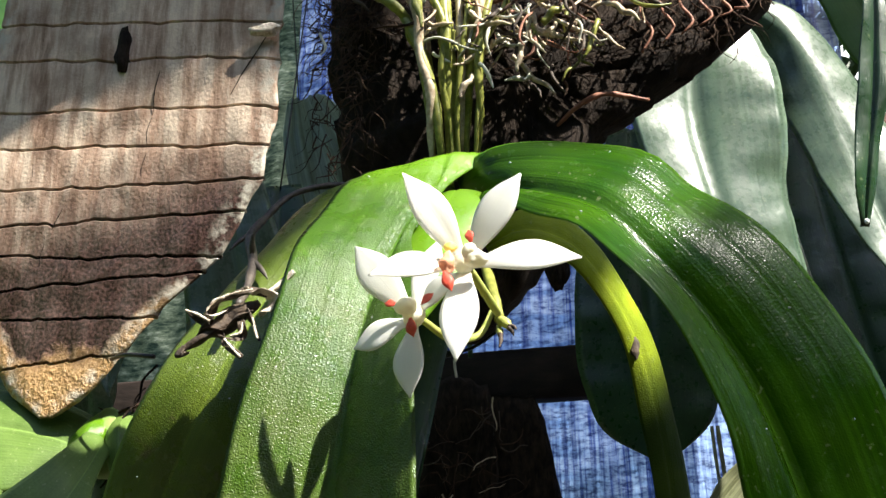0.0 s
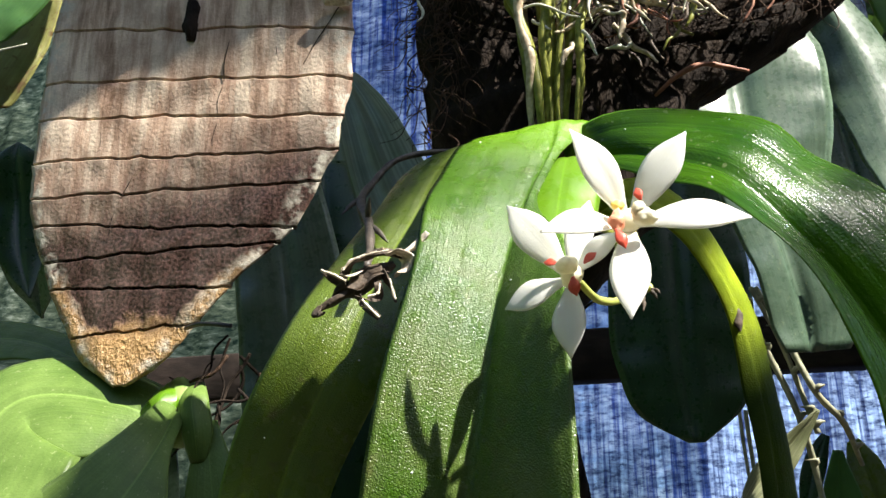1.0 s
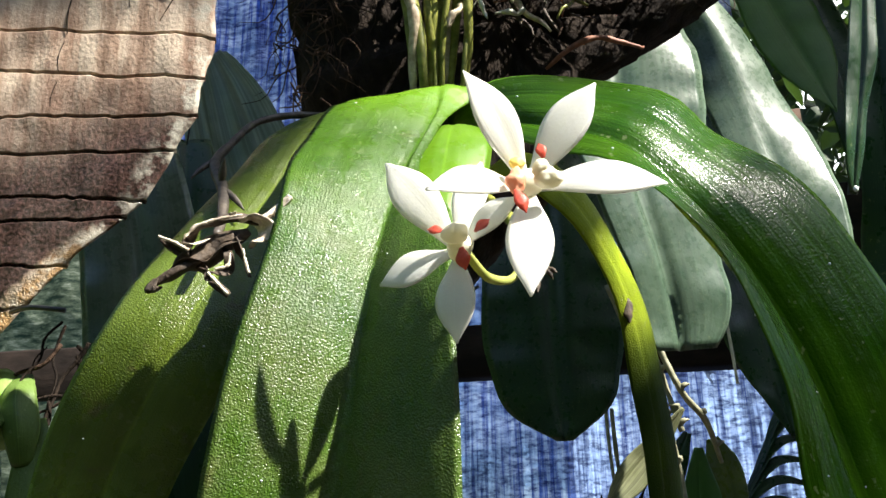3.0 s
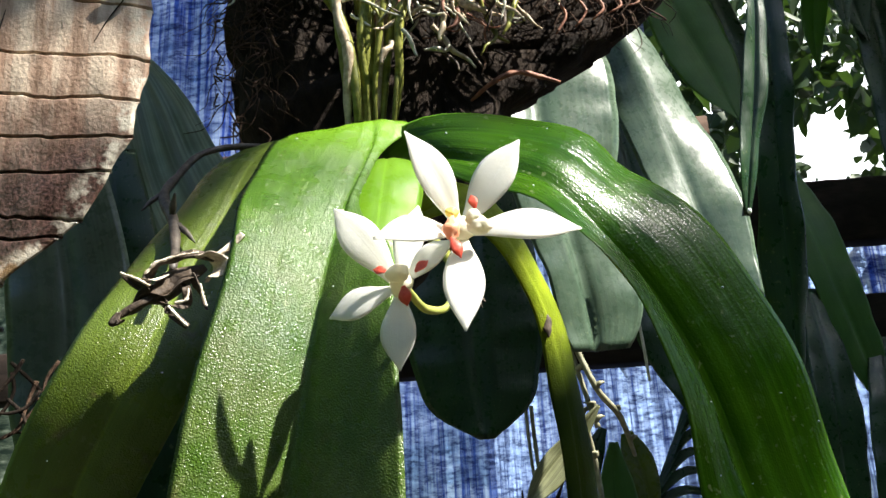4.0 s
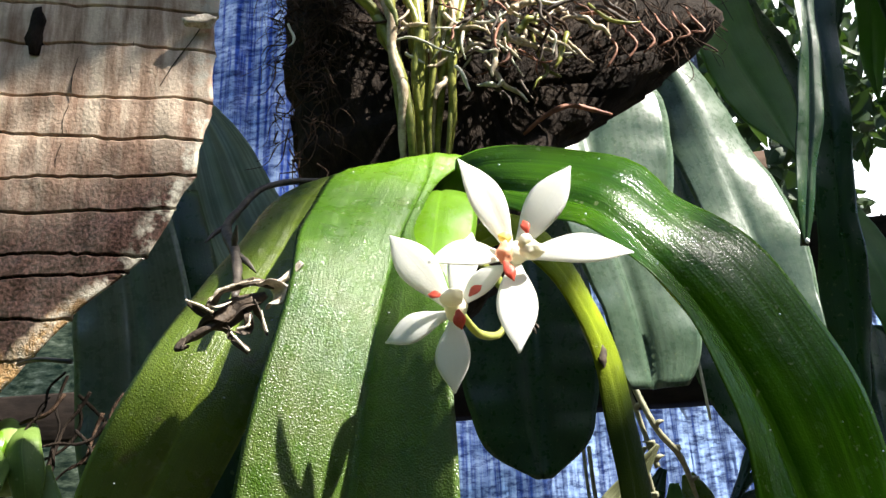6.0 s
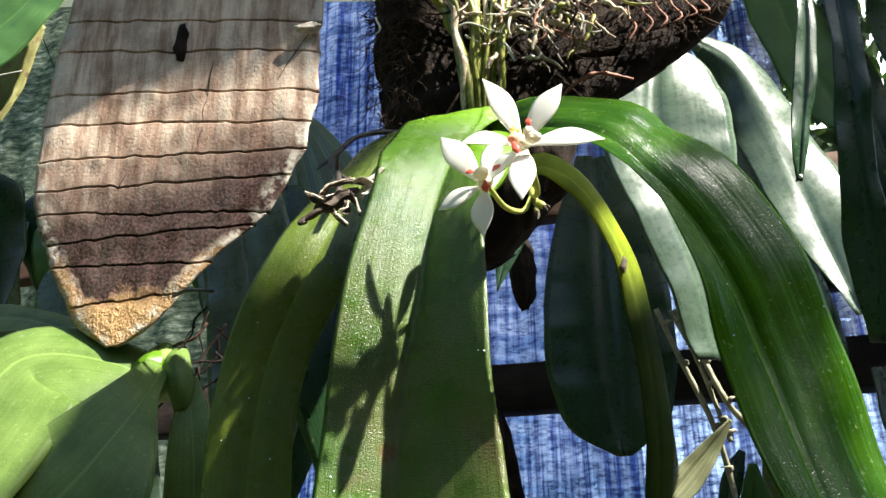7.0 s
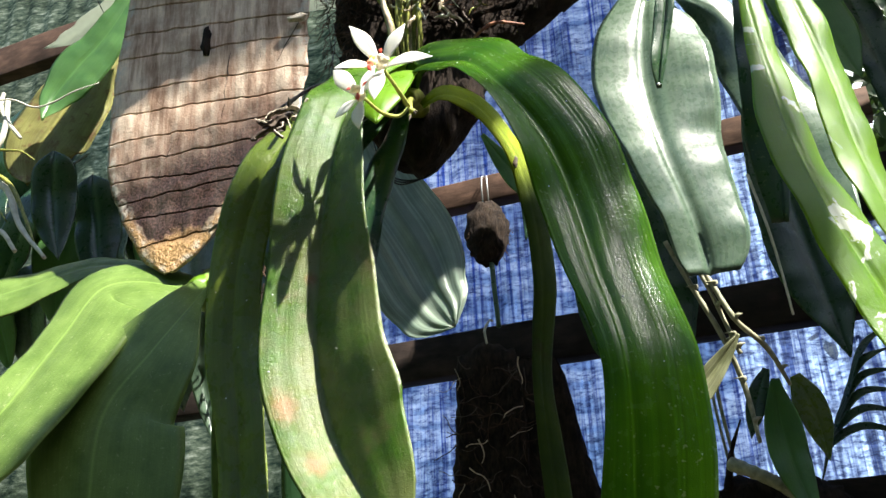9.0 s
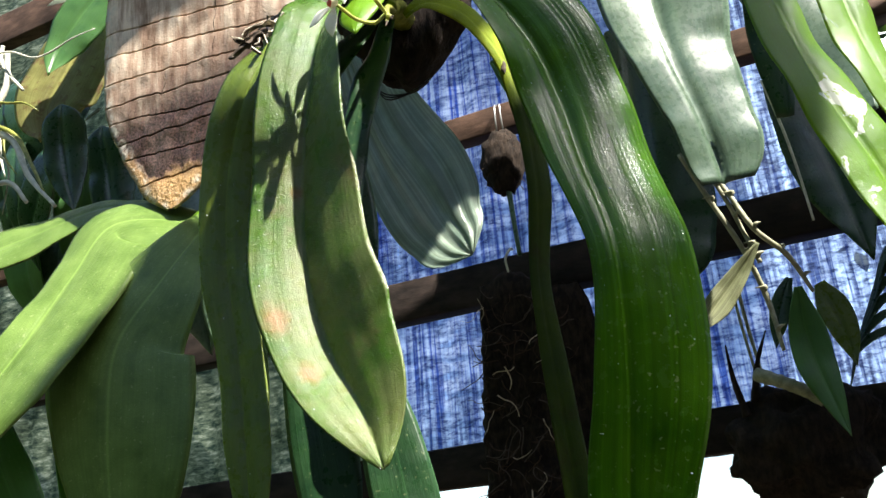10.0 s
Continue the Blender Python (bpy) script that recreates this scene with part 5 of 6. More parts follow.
ST1 = [
    (0.2299, 0.3282, 1.7904, 0.0073, 0.0055, 0.95, 0.20, 0.00, 20),
    (0.2182, 0.3231, 1.6861, 0.0085, 0.0057, 0.95, 0.20, 0.00, 21),
    (0.2076, 0.3239, 1.6299, 0.0082, 0.0051, 0.95, 0.20, 0.00, 19),
    (0.2008, 0.3258, 1.5992, 0.0061, 0.0037, 0.95, 0.20, 0.00, 14),
    (0.1987, 0.3273, 1.5876, 0.0014, 0.0023, 0.95, 0.20, 0.00, 13),
]
ST2 = [
    (0.2992, 0.4333, 1.8523, 0.0123, 0.0168, 0.98, 0.10, 0.00, 26),
    (0.3004, 0.4390, 1.7512, 0.0164, 0.0122, 0.98, 0.10, 0.00, 24),
    (0.2986, 0.4528, 1.6597, 0.0191, 0.0117, 0.98, 0.10, 0.00, 11),
    (0.3015, 0.4657, 1.5966, 0.0202, 0.0117, 0.98, 0.10, 0.00, 1),
    (0.2998, 0.4743, 1.5445, 0.0097, 0.0031, 0.98, 0.10, 0.00, -6),
]
strap = plant("strap_leaf_plant", (0.26, 0.35, 1.80), "plant with narrow dark strap leaves hanging from above, tips wet", [(ST1, M_DEEP, "narrow dark strap leaf with a water drop at its tip"), (ST2, M_DEEP, "long dark strap leaf")])
part("water_drop", lump((0.1990, 0.3245, 1.5885), (0.0010, 0.0010, 0.0013), 1, 0.02), M_DROP, strap, "clear water drop")

# ---- leaves beyond the board ----
G1 = [
    (-0.5200, 0.8600, 2.2818, 0.0169, 0.0200, 0.89, 0.16, -0.43, 10),
    (-0.5324, 0.8600, 2.2418, 0.0200, 0.0329, 0.89, 0.16, -0.43, 10),
    (-0.5755, 0.8600, 2.1525, 0.0329, 0.0477, 0.86, 0.05, -0.51, 10),
    (-0.6173, 0.8600, 2.0976, 0.0408, 0.0560, 0.82, 0.04, -0.55, 10),
    (-0.6436, 0.8600, 2.0531, 0.0240, 0.0400, 0.90, 0.10, -0.40, 10),
    (-0.6500, 0.8500, 2.0051, 0.0008, 0.0008, 0.94, 0.15, -0.32, 10),
]
YE = [
    (-0.6000, 0.9300, 2.2000, 0.0200, 0.0300, 0.86, 0.11, -0.49, 8),
    (-0.6353, 0.9300, 2.1489, 0.0400, 0.0617, 0.86, 0.11, -0.49, 8),
    (-0.6843, 0.9300, 2.0627, 0.0688, 0.0880, 0.86, 0.02, -0.50, 7),
    (-0.7107, 0.9300, 2.0048, 0.0600, 0.0800, 0.94, 0.04, -0.33, 8),
    (-0.7120, 0.9300, 1.9592, 0.0293, 0.0397, 0.99, 0.10, 0.13, 8),
    (-0.7108, 0.9200, 1.9393, 0.0008, 0.0008, 0.99, 0.10, 0.13, 8),
]
D1 = [
    (-0.5842, 0.8000, 1.9127, 0.0020, 0.0020, 1.00, -0.03, -0.02, 8),
    (-0.5842, 0.8000, 1.8987, 0.0220, 0.0260, 1.00, -0.03, -0.02, 8),
    (-0.5845, 0.8100, 1.8505, 0.0300, 0.0400, 0.99, 0.03, 0.11, 10),
    (-0.5747, 0.8100, 1.8037, 0.0260, 0.0340, 0.94, 0.14, 0.30, 10),
    (-0.5508, 0.8000, 1.7395, 0.0008, 0.0008, 0.94, 0.14, 0.30, 10),
]
D2 = [
    (-0.5500, 0.8500, 1.8973, 0.0020, 0.0020, 0.99, -0.10, 0.14, 8),
    (-0.5500, 0.8500, 1.8833, 0.0220, 0.0260, 0.99, -0.10, 0.14, 8),
    (-0.5426, 0.8600, 1.8282, 0.0315, 0.0400, 0.99, 0.01, 0.17, 10),
    (-0.5333, 0.8600, 1.7766, 0.0280, 0.0370, 0.96, 0.11, 0.26, 10),
    (-0.5043, 0.8500, 1.7101, 0.0008, 0.0008, 0.96, 0.11, 0.26, 10),
]
D3 = [
    (-0.4600, 0.9500, 1.9600, 0.0030, 0.0030, 0.99, 0.00, 0.00, 8),
    (-0.4500, 0.9500, 1.8700, 0.0450, 0.0450, 0.99, 0.00, 0.00, 10),
    (-0.4300, 0.9500, 1.7600, 0.0480, 0.0480, 0.99, 0.00, 0.00, 10),
    (-0.4100, 0.9500, 1.6500, 0.0008, 0.0008, 0.99, 0.00, 0.00, 10),
]
wall_plant = plant("wall_orchid", (-0.56, 0.90, 2.24), "orchid with a fresh green leaf above withering and dark ones", [(G1, M_MIDGREEN, "fresh green leaf with a bright midrib"), (YE, M_WITHER, "withering yellow-brown leaf"), (D1, M_DEEP, "dark rounded leaf"), (D2, M_DEEP, "dark rounded leaf"), (D3, M_SILVER, "grey-green leaf behind the board")], "orchid plant")
# grey leaves seen between the board and the mount
GB1 = [(-0.200, 0.66, 1.83, 0.02, 0.02, 0.9, 0, -0.2, 8), (-0.185, 0.65, 1.74, 0.040, 0.040, 0.9, 0, -0.1, 10), (-0.165, 0.65, 1.65, 0.045, 0.045, 0.95, 0, 0, 10), (-0.155, 0.65, 1.55, 0.040, 0.040, 0.97, 0, 0, 10), (-0.150, 0.65, 1.42, 0.0008, 0.0008, 0.97, 0, 0, 10)]
GB2 = [(-0.16, 0.72, 1.80, 0.02, 0.02, 0.99, 0, 0, 8), (-0.15, 0.70, 1.70, 0.04, 0.04, 0.99, 0, 0, 10), (-0.14, 0.70, 1.58, 0.045, 0.045, 0.99, 0, 0, 10), (-0.14, 0.70, 1.44, 0.0008, 0.0008, 0.99, 0, 0, 10)]
shaded = plant("shaded_leaf_plant", (-0.14, 0.69, 1.82), "plant with dull grey-green leaves between board and mount", [(GB1, M_SILVER, "dull grey-green leaf"), (GB2, M_DEEP, "dark leaf behind it")])

# bark slab with white roots, at the far side of the board
bark = thing("bark_slab", (-0.60, 0.62, 1.64), "brown bark slab wrapped in thick white orchid roots", "plant mount")
part("bark", build_slab([(-0.74, 2.15), (-0.72, 1.72), (-0.68, 1.63), (-0.59, 1.655), (-0.585, 1.76), (-0.60, 1.90), (-0.622, 1.99), (-0.64, 2.15)], 0.60, 0.68, 0.014, 8.0, 80), M_BARK, bark)
for i, (pts, r, mat) in enumerate((
    ([(-0.60, 0.585, 1.866), (-0.5458, 0.58, 1.8625), (-0.5087, 0.575, 1.8424), (-0.49, 0.575, 1.812), (-0.4675, 0.575, 1.7848)], 0.0055, M_ROOT_WHITE),
    ([(-0.58, 0.59, 1.745), (-0.5274, 0.58, 1.7455), (-0.4771, 0.575, 1.7245), (-0.4454, 0.57, 1.6706), (-0.4025, 0.56, 1.6241)], 0.0062, M_ROOT_WHITE),
    ([(-0.52, 0.58, 1.75), (-0.4978, 0.575, 1.7439), (-0.4704, 0.57, 1.727), (-0.44, 0.568, 1.68), (-0.4219, 0.565, 1.6468)], 0.0042, M_ROOT_GREEN),
    ([(-0.56, 0.585, 1.70), (-0.5199, 0.58, 1.7463), (-0.4904, 0.575, 1.7928), (-0.493, 0.575, 1.84)], 0.006, M_ROOT_WHITE),
    ([(-0.56, 0.585, 1.80), (-0.53, 0.58, 1.79), (-0.505, 0.575, 1.815), (-0.50, 0.575, 1.85)], 0.005, M_ROOT_WHITE),
    ([(-0.56, 0.585, 1.655), (-0.51, 0.578, 1.668), (-0.47, 0.572, 1.668), (-0.445, 0.57, 1.64)], 0.0045, M_ROOT_WHITE),
)):
    r = r * 0.62
    part("root", tube(pts, (r, r * 1.05, r, r * 0.8, r * 0.5)[: len(pts)], 9, 30, 0.08, i), mat, bark)

rng = random.Random(57)
for i in range(26):
    p = np.array((rng.uniform(-0.64, -0.50), 0.575 + rng.uniform(-0.012, 0.02), rng.uniform(1.66, 1.88)))
    pts = [p]
    a = rng.uniform(-2.6, -0.3)
    for k in range(5):
        a += rng.uniform(-0.7, 0.7)
        p = p + np.array((math.cos(a) * 0.9 + 0.15, rng.uniform(-0.2, 0.2), math.sin(a) - 0.15)) * rng.uniform(0.016, 0.034)
        pts.append(p)
    r = rng.uniform(0.0010, 0.0028)
    part("root", tube(pts, (r, r, r * 0.95, r * 0.9, r * 0.7, r * 0.4), 7, 22, 0.08, i), (M_ROOT_WHITE, M_STEM_PALE, M_ROOT_GREEN)[i % 3], bark)

# ---- things on the film wall ----
cone = thing("fern_fibre_cone", tuple(wall_at(-0.01, 2.05, -0.06)), "dark brown tree fern cone hanging on a wire from the rail", "plant mount")
c0 = wall_at(-0.012, 1.995, -0.055)
part("fibre_body", lump(c0, (0.043, 0.036, 0.068), 9, 0.16, 70, 4), M_FIBRE, cone)
for dx in (-0.006, 0.006):
    part("wire_hook", tube([c0 + Vector((dx, 0.03, 0.06)), c0 + Vector((dx, 0.005, 0.10)), c0 + Vector((dx * 0.8, 0.01, 0.135)), c0 + Vector((dx * 0.5, 0.03, 0.145))], (0.0016, 0.0016), 6, 16), M_HOOK, cone, "steel wire hook")
rng = random.Random(91)
hairs = []
for i in range(70):
    a, b = rng.uniform(0, 6.28), rng.uniform(-1.2, 1.2)
    d = np.array((math.cos(a) * math.cos(b), math.sin(a) * math.cos(b), math.sin(b)))
    p = np.array(c0) + d * np.array((0.040, 0.034, 0.060))
    hairs.append(tube([p * 1.0, p + d * 0.006 + (0, 0, -0.003), p + d * 0.010 + (rng.uniform(-1, 1) * 0.006, 0, -0.010)], (0.0007, 0.0003), 4, 5))
tagged(part("loose_fibre", join(hairs), M_FIBRE_BROWN, cone), kind="stuff")
part("stem", tube([c0 + Vector((0.005, 0, -0.05)), c0 + Vector((0.008, 0, -0.12)), c0 + Vector((0.012, 0.0, -0.20))], (0.006, 0.005, 0.0045), 8, 14, 0.05), M_DEEP, cone, "green hanging stem")

slab = thing("fern_slab", tuple(wall_at(0.0, 1.35, -0.06)), "long dark tree fern slab with dry roots on the wall rail", "plant mount")
ox, oy = wall_at(0.0, 0, -0.07).x, wall_at(0.0, 0, -0.07).y
part("slab", build_slab([(ox - 0.075, 1.735), (ox - 0.085, 1.60), (ox - 0.10, 1.20), (ox + 0.04, 1.20), (ox + 0.045, 1.60), (ox + 0.035, 1.74), (ox - 0.02, 1.765)], oy - 0.02, oy + 0.03, 0.012, 14.0, 90), M_FIBRE, slab)
rng = random.Random(17)
for i in range(120):
    p = np.array((ox + rng.uniform(-0.09, 0.05), oy - 0.034 - rng.random() * 0.012, rng.uniform(1.30, 1.72)))
    pts = [p]
    a = rng.uniform(-3.1, 0.4)
    for k in range(4):
        a += rng.uniform(-0.8, 0.8)
        p = p + np.array((math.cos(a), rng.uniform(-0.4, 0.4), math.sin(a))) * rng.uniform(0.006, 0.018)
        pts.append(p)
    r = rng.uniform(0.0005, 0.0014)
    part("root", tube(pts, (r, r, r * 0.6), 5, 12, 0.1, i), (M_FIBRE_BROWN, M_DRY, M_FIBRE_BROWN, M_DRY, M_ROOT_TAN, M_FIBRE_BROWN)[i % 6], slab)
part("wire_hook", tube([(ox - 0.018, oy - 0.01, 1.755), (ox - 0.020, oy - 0.012, 1.785), (ox - 0.012, oy - 0.008, 1.80), (ox - 0.008, oy + 0.02, 1.81)], (0.0022, 0.0022), 6, 16), M_ROOT_WHITE, slab, "pale wire hook")

black_board = thing("black_board", tuple(wall_at(0.10, 1.3, -0.03)), "narrow black mounting board behind the fern slab", "plant mount")
bx, by = wall_at(0.09, 0, -0.035).x, wall_at(0.09, 0, -0.035).y
part("slab", build_slab([(bx - 0.08, 1.73), (bx - 0.08, 1.2), (bx + 0.095, 1.2), (bx + 0.09, 1.40), (bx + 0.05, 1.55), (bx + 0.025, 1.69), (bx + 0.01, 1.73)], by - 0.01, by + 0.012, 0.006, 4.0, 90), M_FIBRE, black_board)

# small green leaf against the film
C1 = [
    (-0.0040, 1.2000, 2.1031, 0.0040, 0.0040, 0.84, -0.17, 0.51, 8),
    (0.0338, 1.2100, 2.0450, 0.0200, 0.0164, 0.82, -0.13, 0.56, 12),
    (0.0719, 1.2100, 1.9931, 0.0240, 0.0172, 0.70, -0.09, 0.71, 12),
    (0.1253, 1.2000, 1.9541, 0.0008, 0.0008, 0.70, -0.09, 0.71, 12),
]
sprig = plant("sprig", (-0.004, 1.2, 2.10), "single dark green leaf on a thin twig before the film", [(C1, M_MIDGREEN, "slender green leaf")])

# ---- stems and leaves by the lower rail ----
R3 = [
    (0.4050, 1.1000, 1.5793, 0.0060, 0.0060, 1.00, 0.01, -0.01, 6),
    (0.4043, 1.1100, 1.5210, 0.0239, 0.0266, 1.00, 0.02, 0.05, 10),
    (0.4103, 1.1100, 1.4605, 0.0275, 0.0250, 0.99, -0.02, 0.17, 10),
    (0.4200, 1.1050, 1.4100, 0.0150, 0.0140, 0.99, -0.02, 0.17, 10),
    (0.4284, 1.1000, 1.3662, 0.0008, 0.0008, 0.99, -0.02, 0.17, 10),
]
R4 = [
    (0.3380, 0.9500, 1.6040, 0.0016, 0.0031, 0.77, 0.19, -0.61, 10),
    (0.3062, 0.9600, 1.5659, 0.0133, 0.0150, 0.75, 0.06, -0.66, 26),
    (0.2716, 0.9600, 1.5285, 0.0164, 0.0202, 0.74, 0.07, -0.67, 24),
    (0.2406, 0.9500, 1.4925, 0.0008, 0.0008, 0.74, 0.07, -0.67, 24),
]
R5 = [(0.450, 1.17, 1.60, 0.008, 0.008, 0.95, 0, 0.3, 6), (0.462, 1.17, 1.565, 0.026, 0.022, 0.95, 0, 0.2, 10), (0.470, 1.17, 1.525, 0.022, 0.020, 0.95, 0, 0.2, 10), (0.475, 1.17, 1.47, 0.0008, 0.0008, 0.95, 0, 0.2, 10)]
R6 = [(0.40, 1.12, 1.60, 0.005, 0.005, 0.9, 0, 0.4, 6), (0.385, 1.12, 1.57, 0.014, 0.014, 0.9, 0, 0.3, 10), (0.372, 1.12, 1.535, 0.013, 0.013, 0.9, 0, 0.3, 10), (0.362, 1.12, 1.50, 0.0008, 0.0008, 0.9, 0, 0.3, 10)]
cane = plant("cane_orchid", (0.30, 0.96, 1.72), "cane orchid with bare pale stems and a few green leaves", [(R3, M_MIDGREEN, "pointed mid-green leaf"), (R4, M_PALE_LEAF, "folded pale striped leaf"), (R5, M_LEAF_OLD, "dull olive leaf"), (R6, M_DEEP, "small dark leaf")], "orchid plant")
for i, (pts, r) in enumerate((
    ([(0.262, 0.94, 1.74), (0.2837, 0.95, 1.6885), (0.3236, 0.97, 1.598), (0.3443, 1.0, 1.5386), (0.3500, 1.0, 1.4709)], 0.0035),
    ([(0.285, 0.945, 1.74), (0.3121, 0.95, 1.6843), (0.3369, 0.95, 1.6245), (0.3806, 1.0, 1.5967), (0.4127, 1.05, 1.5565)], 0.0036),
    ([(0.280, 0.945, 1.74), (0.305, 0.95, 1.6854), (0.3309, 0.96, 1.6053), (0.338, 0.96, 1.58)], 0.0030),
)):
    stem = part("cane", tube(pts, (r * 0.9, r, r, r * 1.05, r * 0.7)[: len(pts)], 9, 40, 0.06, i), M_STEM_PALE, cane, "pale bare cane")
    for k in range(5):
        f = (k + 0.5) / 5 * (len(pts) - 1)
        j = int(f)
        p = np.array(pts[j]) * (1 - f + j) + np.array(pts[j + 1]) * (f - j)
        part("node", tube([p, p + (0.004, -0.004, 0.004), p + (0.010 * (-1) ** k, -0.004, 0.005)], (0.0035, 0.0028, 0.0006), 6, 8), M_STEM_PALE, stem)
for i, (pts, r) in enumerate((([(0.40, 1.0, 1.86), (0.4138, 1.0, 1.7694), (0.420, 1.0, 1.70), (0.4232, 1.0, 1.6399)], 0.0022), ([(0.352, 1.30, 1.66), (0.3531, 1.30, 1.6181), (0.3646, 1.30, 1.4716)], 0.0032), ([(0.343, 1.30, 1.66), (0.3441, 1.30, 1.6181), (0.3556, 1.30, 1.4716)], 0.0026))):
    hang = thing("hanging_root", pts[0], "thin pale aerial root hanging down before the film", "root", "aerial roots")
    part("root", tube(pts, (r, r, r * 0.8), 7, 22, 0.05, i), M_ROOT_WHITE if i == 0 else M_STEM_PALE, hang)

log = thing("hanging_log", (0.40, 1.22, 1.36), "black rotting log mount with a pale broken branch", "plant mount")
part("trunk", lump((0.40, 1.23, 1.375), (0.115, 0.06, 0.085), 5, 0.35, 24, 4), M_FIBRE, log)
part("branch", tube([(0.335, 1.17, 1.475), (0.3564, 1.155, 1.4615), (0.385, 1.15, 1.445), (0.415, 1.15, 1.422)], (0.011, 0.010, 0.009, 0.008), 10, 20, 0.1, 3), M_STEM_PALE, log, "pale broken branch")
for i, pts in enumerate(([(0.315, 1.2, 1.42), (0.305, 1.2, 1.48), (0.303, 1.2, 1.53)], [(0.33, 1.2, 1.44), (0.345, 1.2, 1.50), (0.365, 1.2, 1.545)])):
    part("twig", tube(pts, (0.007, 0.004, 0.0012), 7, 16, 0.15, i), M_FIBRE, log, "black twig")
for i in range(6):
    part("leaf", blade([(0.47, 1.22, 1.45, 0.002, 0.002, 0.3, 0.2, 0.9, 10), (0.49 + 0.008 * i, 1.2, 1.50 + 0.016 * i, 0.007, 0.007, 0.3, 0.2, 0.9, 14), (0.53 + 0.008 * i, 1.19, 1.52 + 0.026 * i, 0.007, 0.007, 0.3, 0.2, 0.9, 14), (0.60, 1.18, 1.50 + 0.034 * i, 0.0006, 0.0006, 0.3, 0.2, 0.9, 14)], 0.0014, 0.1, 26, 4, 0.0003, i), M_DEEP, log, "narrow dark grassy leaf")

# black wire loops under the fern mount
for i in range(3):
    part("wire", tube([(-0.004 + 0.002 * i, 0.335, 1.590), (0.004 + 0.002 * i, 0.332, 1.560 - 0.002 * i), (0.017, 0.330, 1.541 - 0.002 * i), (0.034, 0.331, 1.540), (0.048, 0.332, 1.549)], (0.0006, 0.0006), 5, 24), M_WIRE, mount, "thin black wire loop")


# ---- hanging wires, up to the beams ----
def hang(ob, low, beam_y, label="thin steel hanging wire"):
    low = Vector(low)
    top = Vector((low.x, beam_y, ROOF + 0.04))
    part("hanging_wire", tube([low, low.lerp(top, 0.5), top], (0.0009, 0.0009), 5, 8), M_WIRE, ob, label)


hang(board, (-0.17, 0.425, 1.948), 0.30)
hang(mount, (0.05, 0.34, 1.715), 0.30)
hang(mottled, (0.28, 0.31, 1.655), 0.30)
hang(strap, (0.298, 0.433, 1.85), 0.30)
hang(strap, (0.23, 0.33, 1.785), 0.30)
hang(shaded, (-0.20, 0.66, 1.825), 0.86)
hang(shaded, (-0.16, 0.72, 1.795), 0.86)
hang(bark, (-0.64, 0.64, 2.14), 0.86)
hang(grey, (0.29, 0.86, 2.045), 0.86)
hang(behind, (-0.235, 1.05, 2.085), 0.86)
hang(wall_plant, (-0.56, 0.90, 2.24), 0.86)

# ---- dark foliage by the wall ----
DA = [
    (0.4850, 0.9700, 2.3000, 0.0300, 0.0300, 0.98, -0.01, 0.18, 8),
    (0.4920, 0.9600, 2.2477, 0.0496, 0.0460, 0.98, -0.01, 0.18, 10),
    (0.5103, 0.9600, 2.1456, 0.0482, 0.0555, 0.96, 0.01, 0.27, 10),
    (0.5484, 0.9600, 2.0494, 0.0460, 0.0429, 0.93, -0.04, 0.35, 10),
    (0.5721, 0.9500, 1.9706, 0.0010, 0.0010, 0.93, -0.04, 0.35, 10),
]
Sp0 = [
    (0.4300, 1.0200, 2.0200, 0.0120, 0.0120, 0.98, 0.00, 0.15, 8),
    (0.4430, 1.0200, 1.9200, 0.0380, 0.0380, 0.98, 0.00, 0.15, 10),
    (0.4560, 1.0200, 1.8100, 0.0530, 0.0530, 0.98, 0.00, 0.15, 10),
    (0.4720, 1.0200, 1.7000, 0.0520, 0.0520, 0.98, 0.00, 0.15, 10),
    (0.4900, 1.0200, 1.5800, 0.0010, 0.0010, 0.98, 0.00, 0.15, 10),
]
rng = random.Random(61)
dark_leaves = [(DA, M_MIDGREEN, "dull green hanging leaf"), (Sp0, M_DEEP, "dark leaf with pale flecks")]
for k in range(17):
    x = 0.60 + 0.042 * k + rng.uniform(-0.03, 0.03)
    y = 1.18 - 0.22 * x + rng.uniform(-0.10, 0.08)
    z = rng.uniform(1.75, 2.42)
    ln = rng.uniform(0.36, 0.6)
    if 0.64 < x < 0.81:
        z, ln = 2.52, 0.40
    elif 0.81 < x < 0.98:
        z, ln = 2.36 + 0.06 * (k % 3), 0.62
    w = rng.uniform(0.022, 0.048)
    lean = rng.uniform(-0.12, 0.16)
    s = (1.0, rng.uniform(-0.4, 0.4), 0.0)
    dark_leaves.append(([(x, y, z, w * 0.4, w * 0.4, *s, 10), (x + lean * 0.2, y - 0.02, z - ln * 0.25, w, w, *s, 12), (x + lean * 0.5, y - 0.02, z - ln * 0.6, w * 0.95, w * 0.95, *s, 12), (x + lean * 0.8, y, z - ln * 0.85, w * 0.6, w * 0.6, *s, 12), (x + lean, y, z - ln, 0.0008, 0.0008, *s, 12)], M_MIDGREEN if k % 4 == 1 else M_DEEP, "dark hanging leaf"))
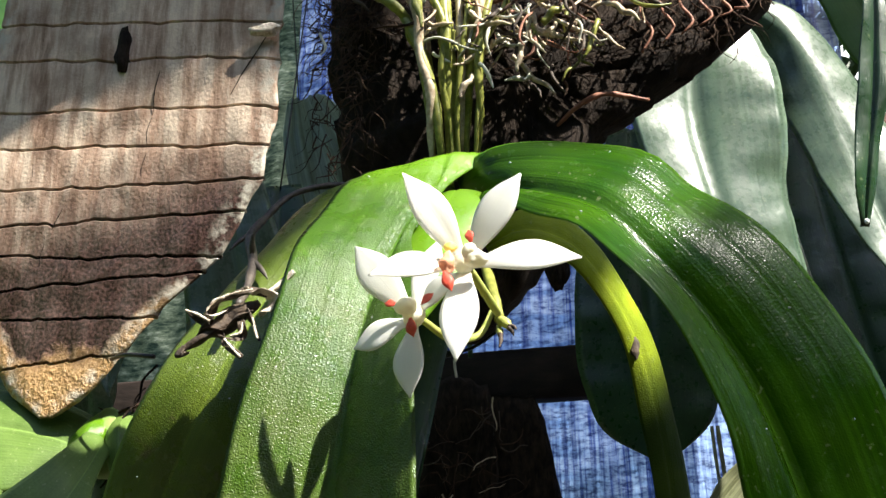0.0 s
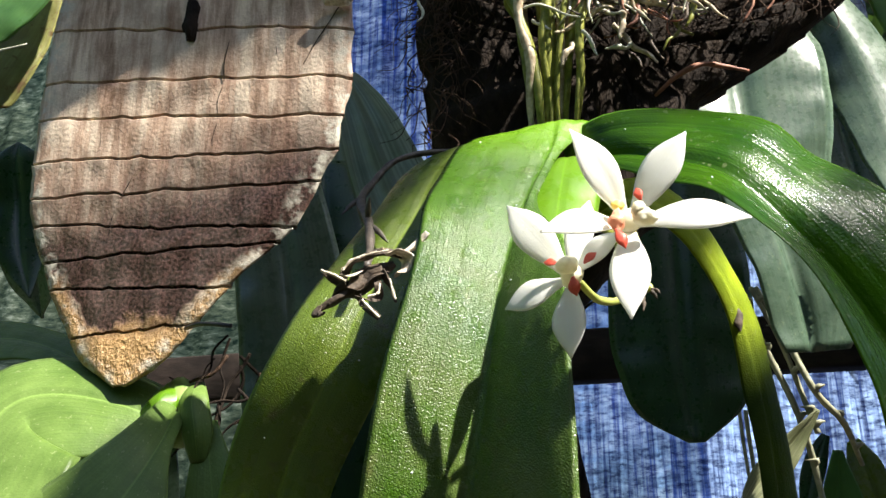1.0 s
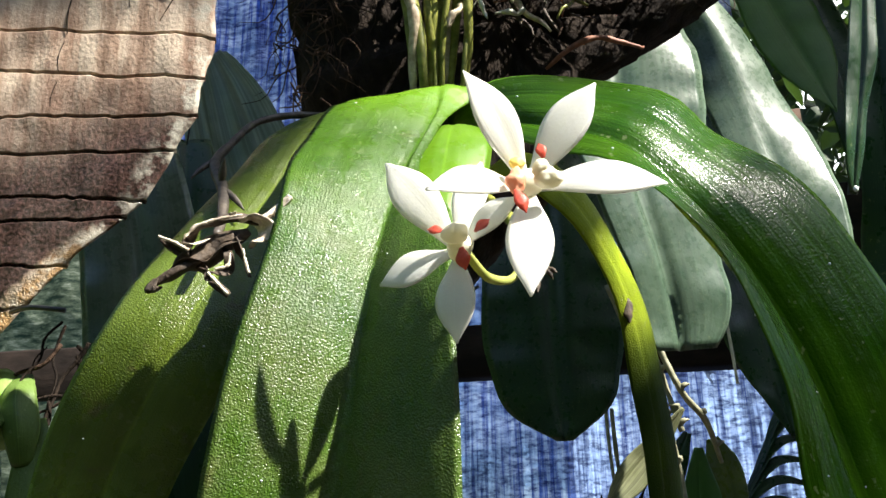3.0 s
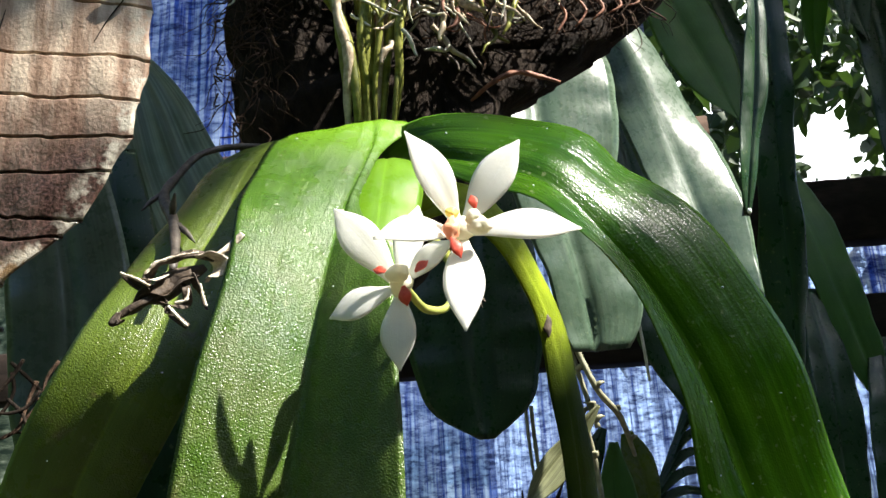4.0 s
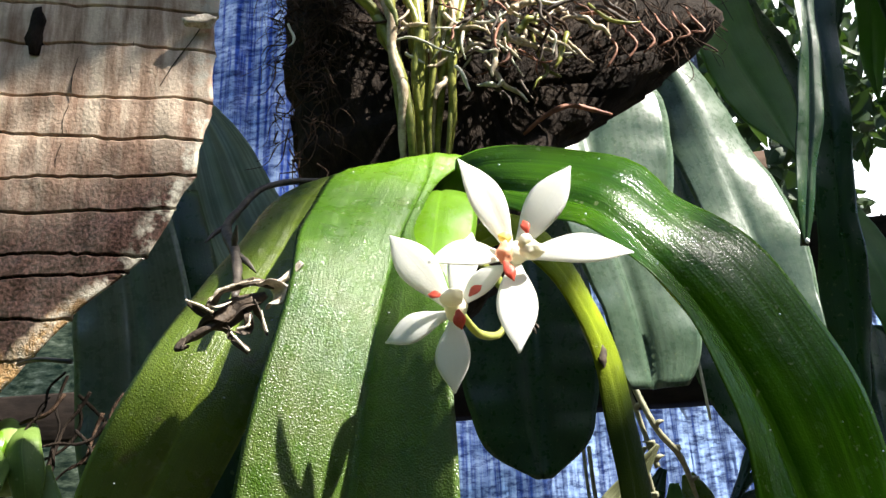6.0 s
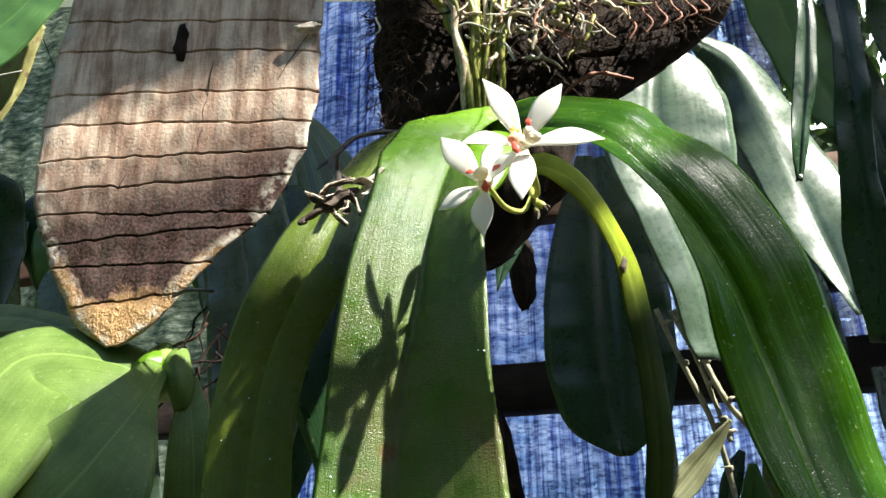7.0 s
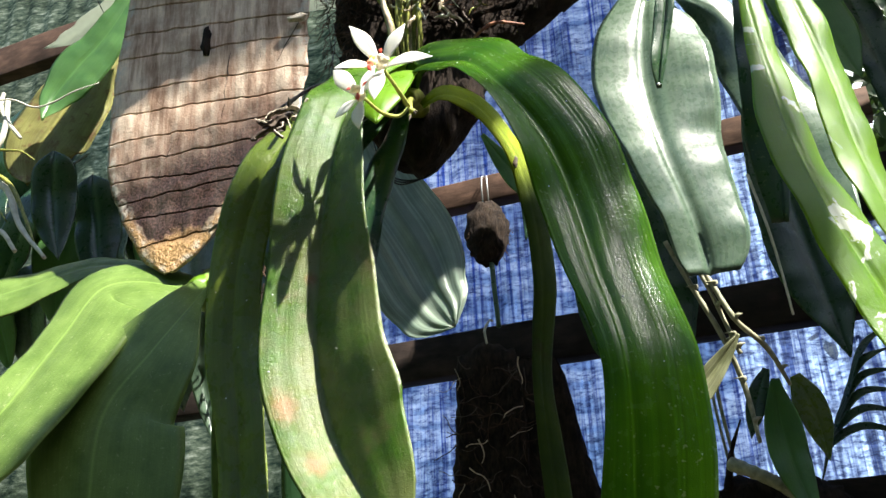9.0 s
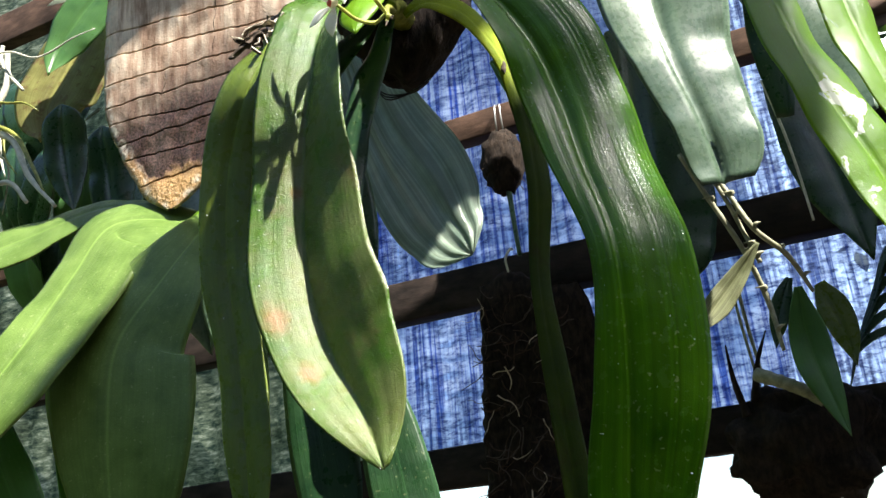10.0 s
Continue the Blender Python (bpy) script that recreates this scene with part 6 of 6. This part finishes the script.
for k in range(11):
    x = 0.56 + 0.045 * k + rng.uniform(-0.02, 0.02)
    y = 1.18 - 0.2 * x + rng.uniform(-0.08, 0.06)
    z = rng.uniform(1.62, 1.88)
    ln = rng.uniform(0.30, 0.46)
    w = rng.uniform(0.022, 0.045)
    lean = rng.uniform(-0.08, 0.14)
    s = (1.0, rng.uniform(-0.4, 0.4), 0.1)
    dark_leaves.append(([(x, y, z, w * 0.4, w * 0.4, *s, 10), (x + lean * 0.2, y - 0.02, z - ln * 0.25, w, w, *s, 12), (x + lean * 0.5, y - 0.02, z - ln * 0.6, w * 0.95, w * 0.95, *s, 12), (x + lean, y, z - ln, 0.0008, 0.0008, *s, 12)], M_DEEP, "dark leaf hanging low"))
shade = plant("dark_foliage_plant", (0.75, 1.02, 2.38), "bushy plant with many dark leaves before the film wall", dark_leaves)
hang(sprig, (-0.004, 1.2, 2.10), 0.86)
hang(shade, (0.75, 1.02, 2.38), 0.86)
B1 = [
    (0.0950, 1.0000, 2.0600, 0.0080, 0.0080, 0.99, 0.0, 0.1, 10),
    (0.0930, 1.0000, 1.9900, 0.0230, 0.0230, 0.99, 0.0, 0.1, 12),
    (0.0900, 1.0000, 1.8800, 0.0250, 0.0250, 0.98, 0.0, 0.15, 12),
    (0.0700, 1.0000, 1.7900, 0.0008, 0.0008, 0.98, 0.0, 0.2, 12),
]
blade_plant = plant("blue_green_sprig", (0.095, 1.0, 2.06), "single blue-green leaf hanging before the film", [(B1, M_DEEP, "blue-green hanging leaf")])
hang(blade_plant, (0.095, 1.0, 2.06), 0.86)
pod = thing("dry_pod", tuple(wall_at(0.145, 2.03, -0.05)), "dry brown fibrous pod hanging from the rail", "plant mount")
c1 = wall_at(0.150, 1.97, -0.05)
part("pod_body", lump(c1, (0.024, 0.020, 0.074), 19, 0.18, 70, 4), M_FIBRE, pod)
part("wire_hook", tube([c1 + Vector((0, 0.0, 0.06)), c1 + Vector((0, 0.01, 0.10)), c1 + Vector((0, 0.03, 0.15))], (0.0014, 0.0014), 6, 12), M_HOOK, pod)

# ---- foliage in the shade on the far side of the board ----
rng = random.Random(83)
back_leaves = []
for k in range(20):
    x = -1.02 + 0.043 * (k % 16) + rng.uniform(-0.03, 0.03)
    y = 1.22 + rng.uniform(-0.12, 0.10)
    z = rng.uniform(1.92, 2.16) if k % 2 else rng.uniform(2.1, 2.36)
    ln = rng.uniform(0.20, 0.34)
    w = rng.uniform(0.03, 0.062)
    lean = rng.uniform(-0.16, 0.12)
    s = (1.0, rng.uniform(-0.5, 0.3), rng.uniform(-0.3, 0.3))
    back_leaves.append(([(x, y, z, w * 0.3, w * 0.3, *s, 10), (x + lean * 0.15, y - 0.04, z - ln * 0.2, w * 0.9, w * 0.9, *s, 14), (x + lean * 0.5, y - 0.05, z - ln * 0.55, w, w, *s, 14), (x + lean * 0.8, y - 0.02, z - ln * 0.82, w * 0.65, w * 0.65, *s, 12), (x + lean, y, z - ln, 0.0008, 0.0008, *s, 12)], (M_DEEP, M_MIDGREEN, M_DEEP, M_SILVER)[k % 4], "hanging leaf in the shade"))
back_plant = plant("shade_foliage_plant", (-0.7, 1.22, 2.3), "leafy shade plant with many dull green leaves before the film", back_leaves)
hang(back_plant, (-0.7, 1.22, 2.30), 0.86)

# ---- tree foliage outside, beyond the gap in the wall ----
rng = random.Random(131)
verts, faces = [], []
for k in range(6800):
    c = wall_at(rng.uniform(0.55, 2.4), rng.triangular(1.9, 3.4, 2.5), rng.uniform(0.35, 1.2))
    off = c - Vector((0.92, 1.3, 2.10))
    if noise.noise(c * 5.0) < -0.30 or off.cross(Vector((0.55, 0.73, 0.40))).length < 0.105:
        continue
    a = Vector((rng.uniform(-1, 1), rng.uniform(-1, 1), rng.uniform(-1.4, 0.3))).normalized()
    b = a.cross(Vector((rng.uniform(-1, 1), rng.uniform(-1, 1), rng.uniform(-1, 1)))).normalized()
    ln, w = rng.uniform(0.04, 0.09), rng.uniform(0.012, 0.026)
    n = a.cross(b) * w * 0.35
    o = len(verts)
    verts += [c, c + a * ln * 0.35 + b * w + n, c + a * ln * 0.4, c + a * ln * 0.35 - b * w + n, c + a * ln * 0.75 + b * w * 0.7 + n, c + a * ln * 0.75 - b * w * 0.7 + n, c + a * ln]
    faces += [(o, o + 1, o + 2), (o, o + 2, o + 3), (o + 1, o + 4, o + 2), (o + 3, o + 2, o + 5), (o + 4, o + 6, o + 2), (o + 5, o + 2, o + 6)]
tree = part("tree_foliage", mesh_from(verts, faces), plain_material("outdoor_leaf", (0.010, 0.028, 0.008), (0.030, 0.065, 0.018), 30, 0.55, (0.08, 0.16, 0.02), 0.15))
tagged(tree, "leafy tree branches outside the open gap", "foliage", kind="stuff")
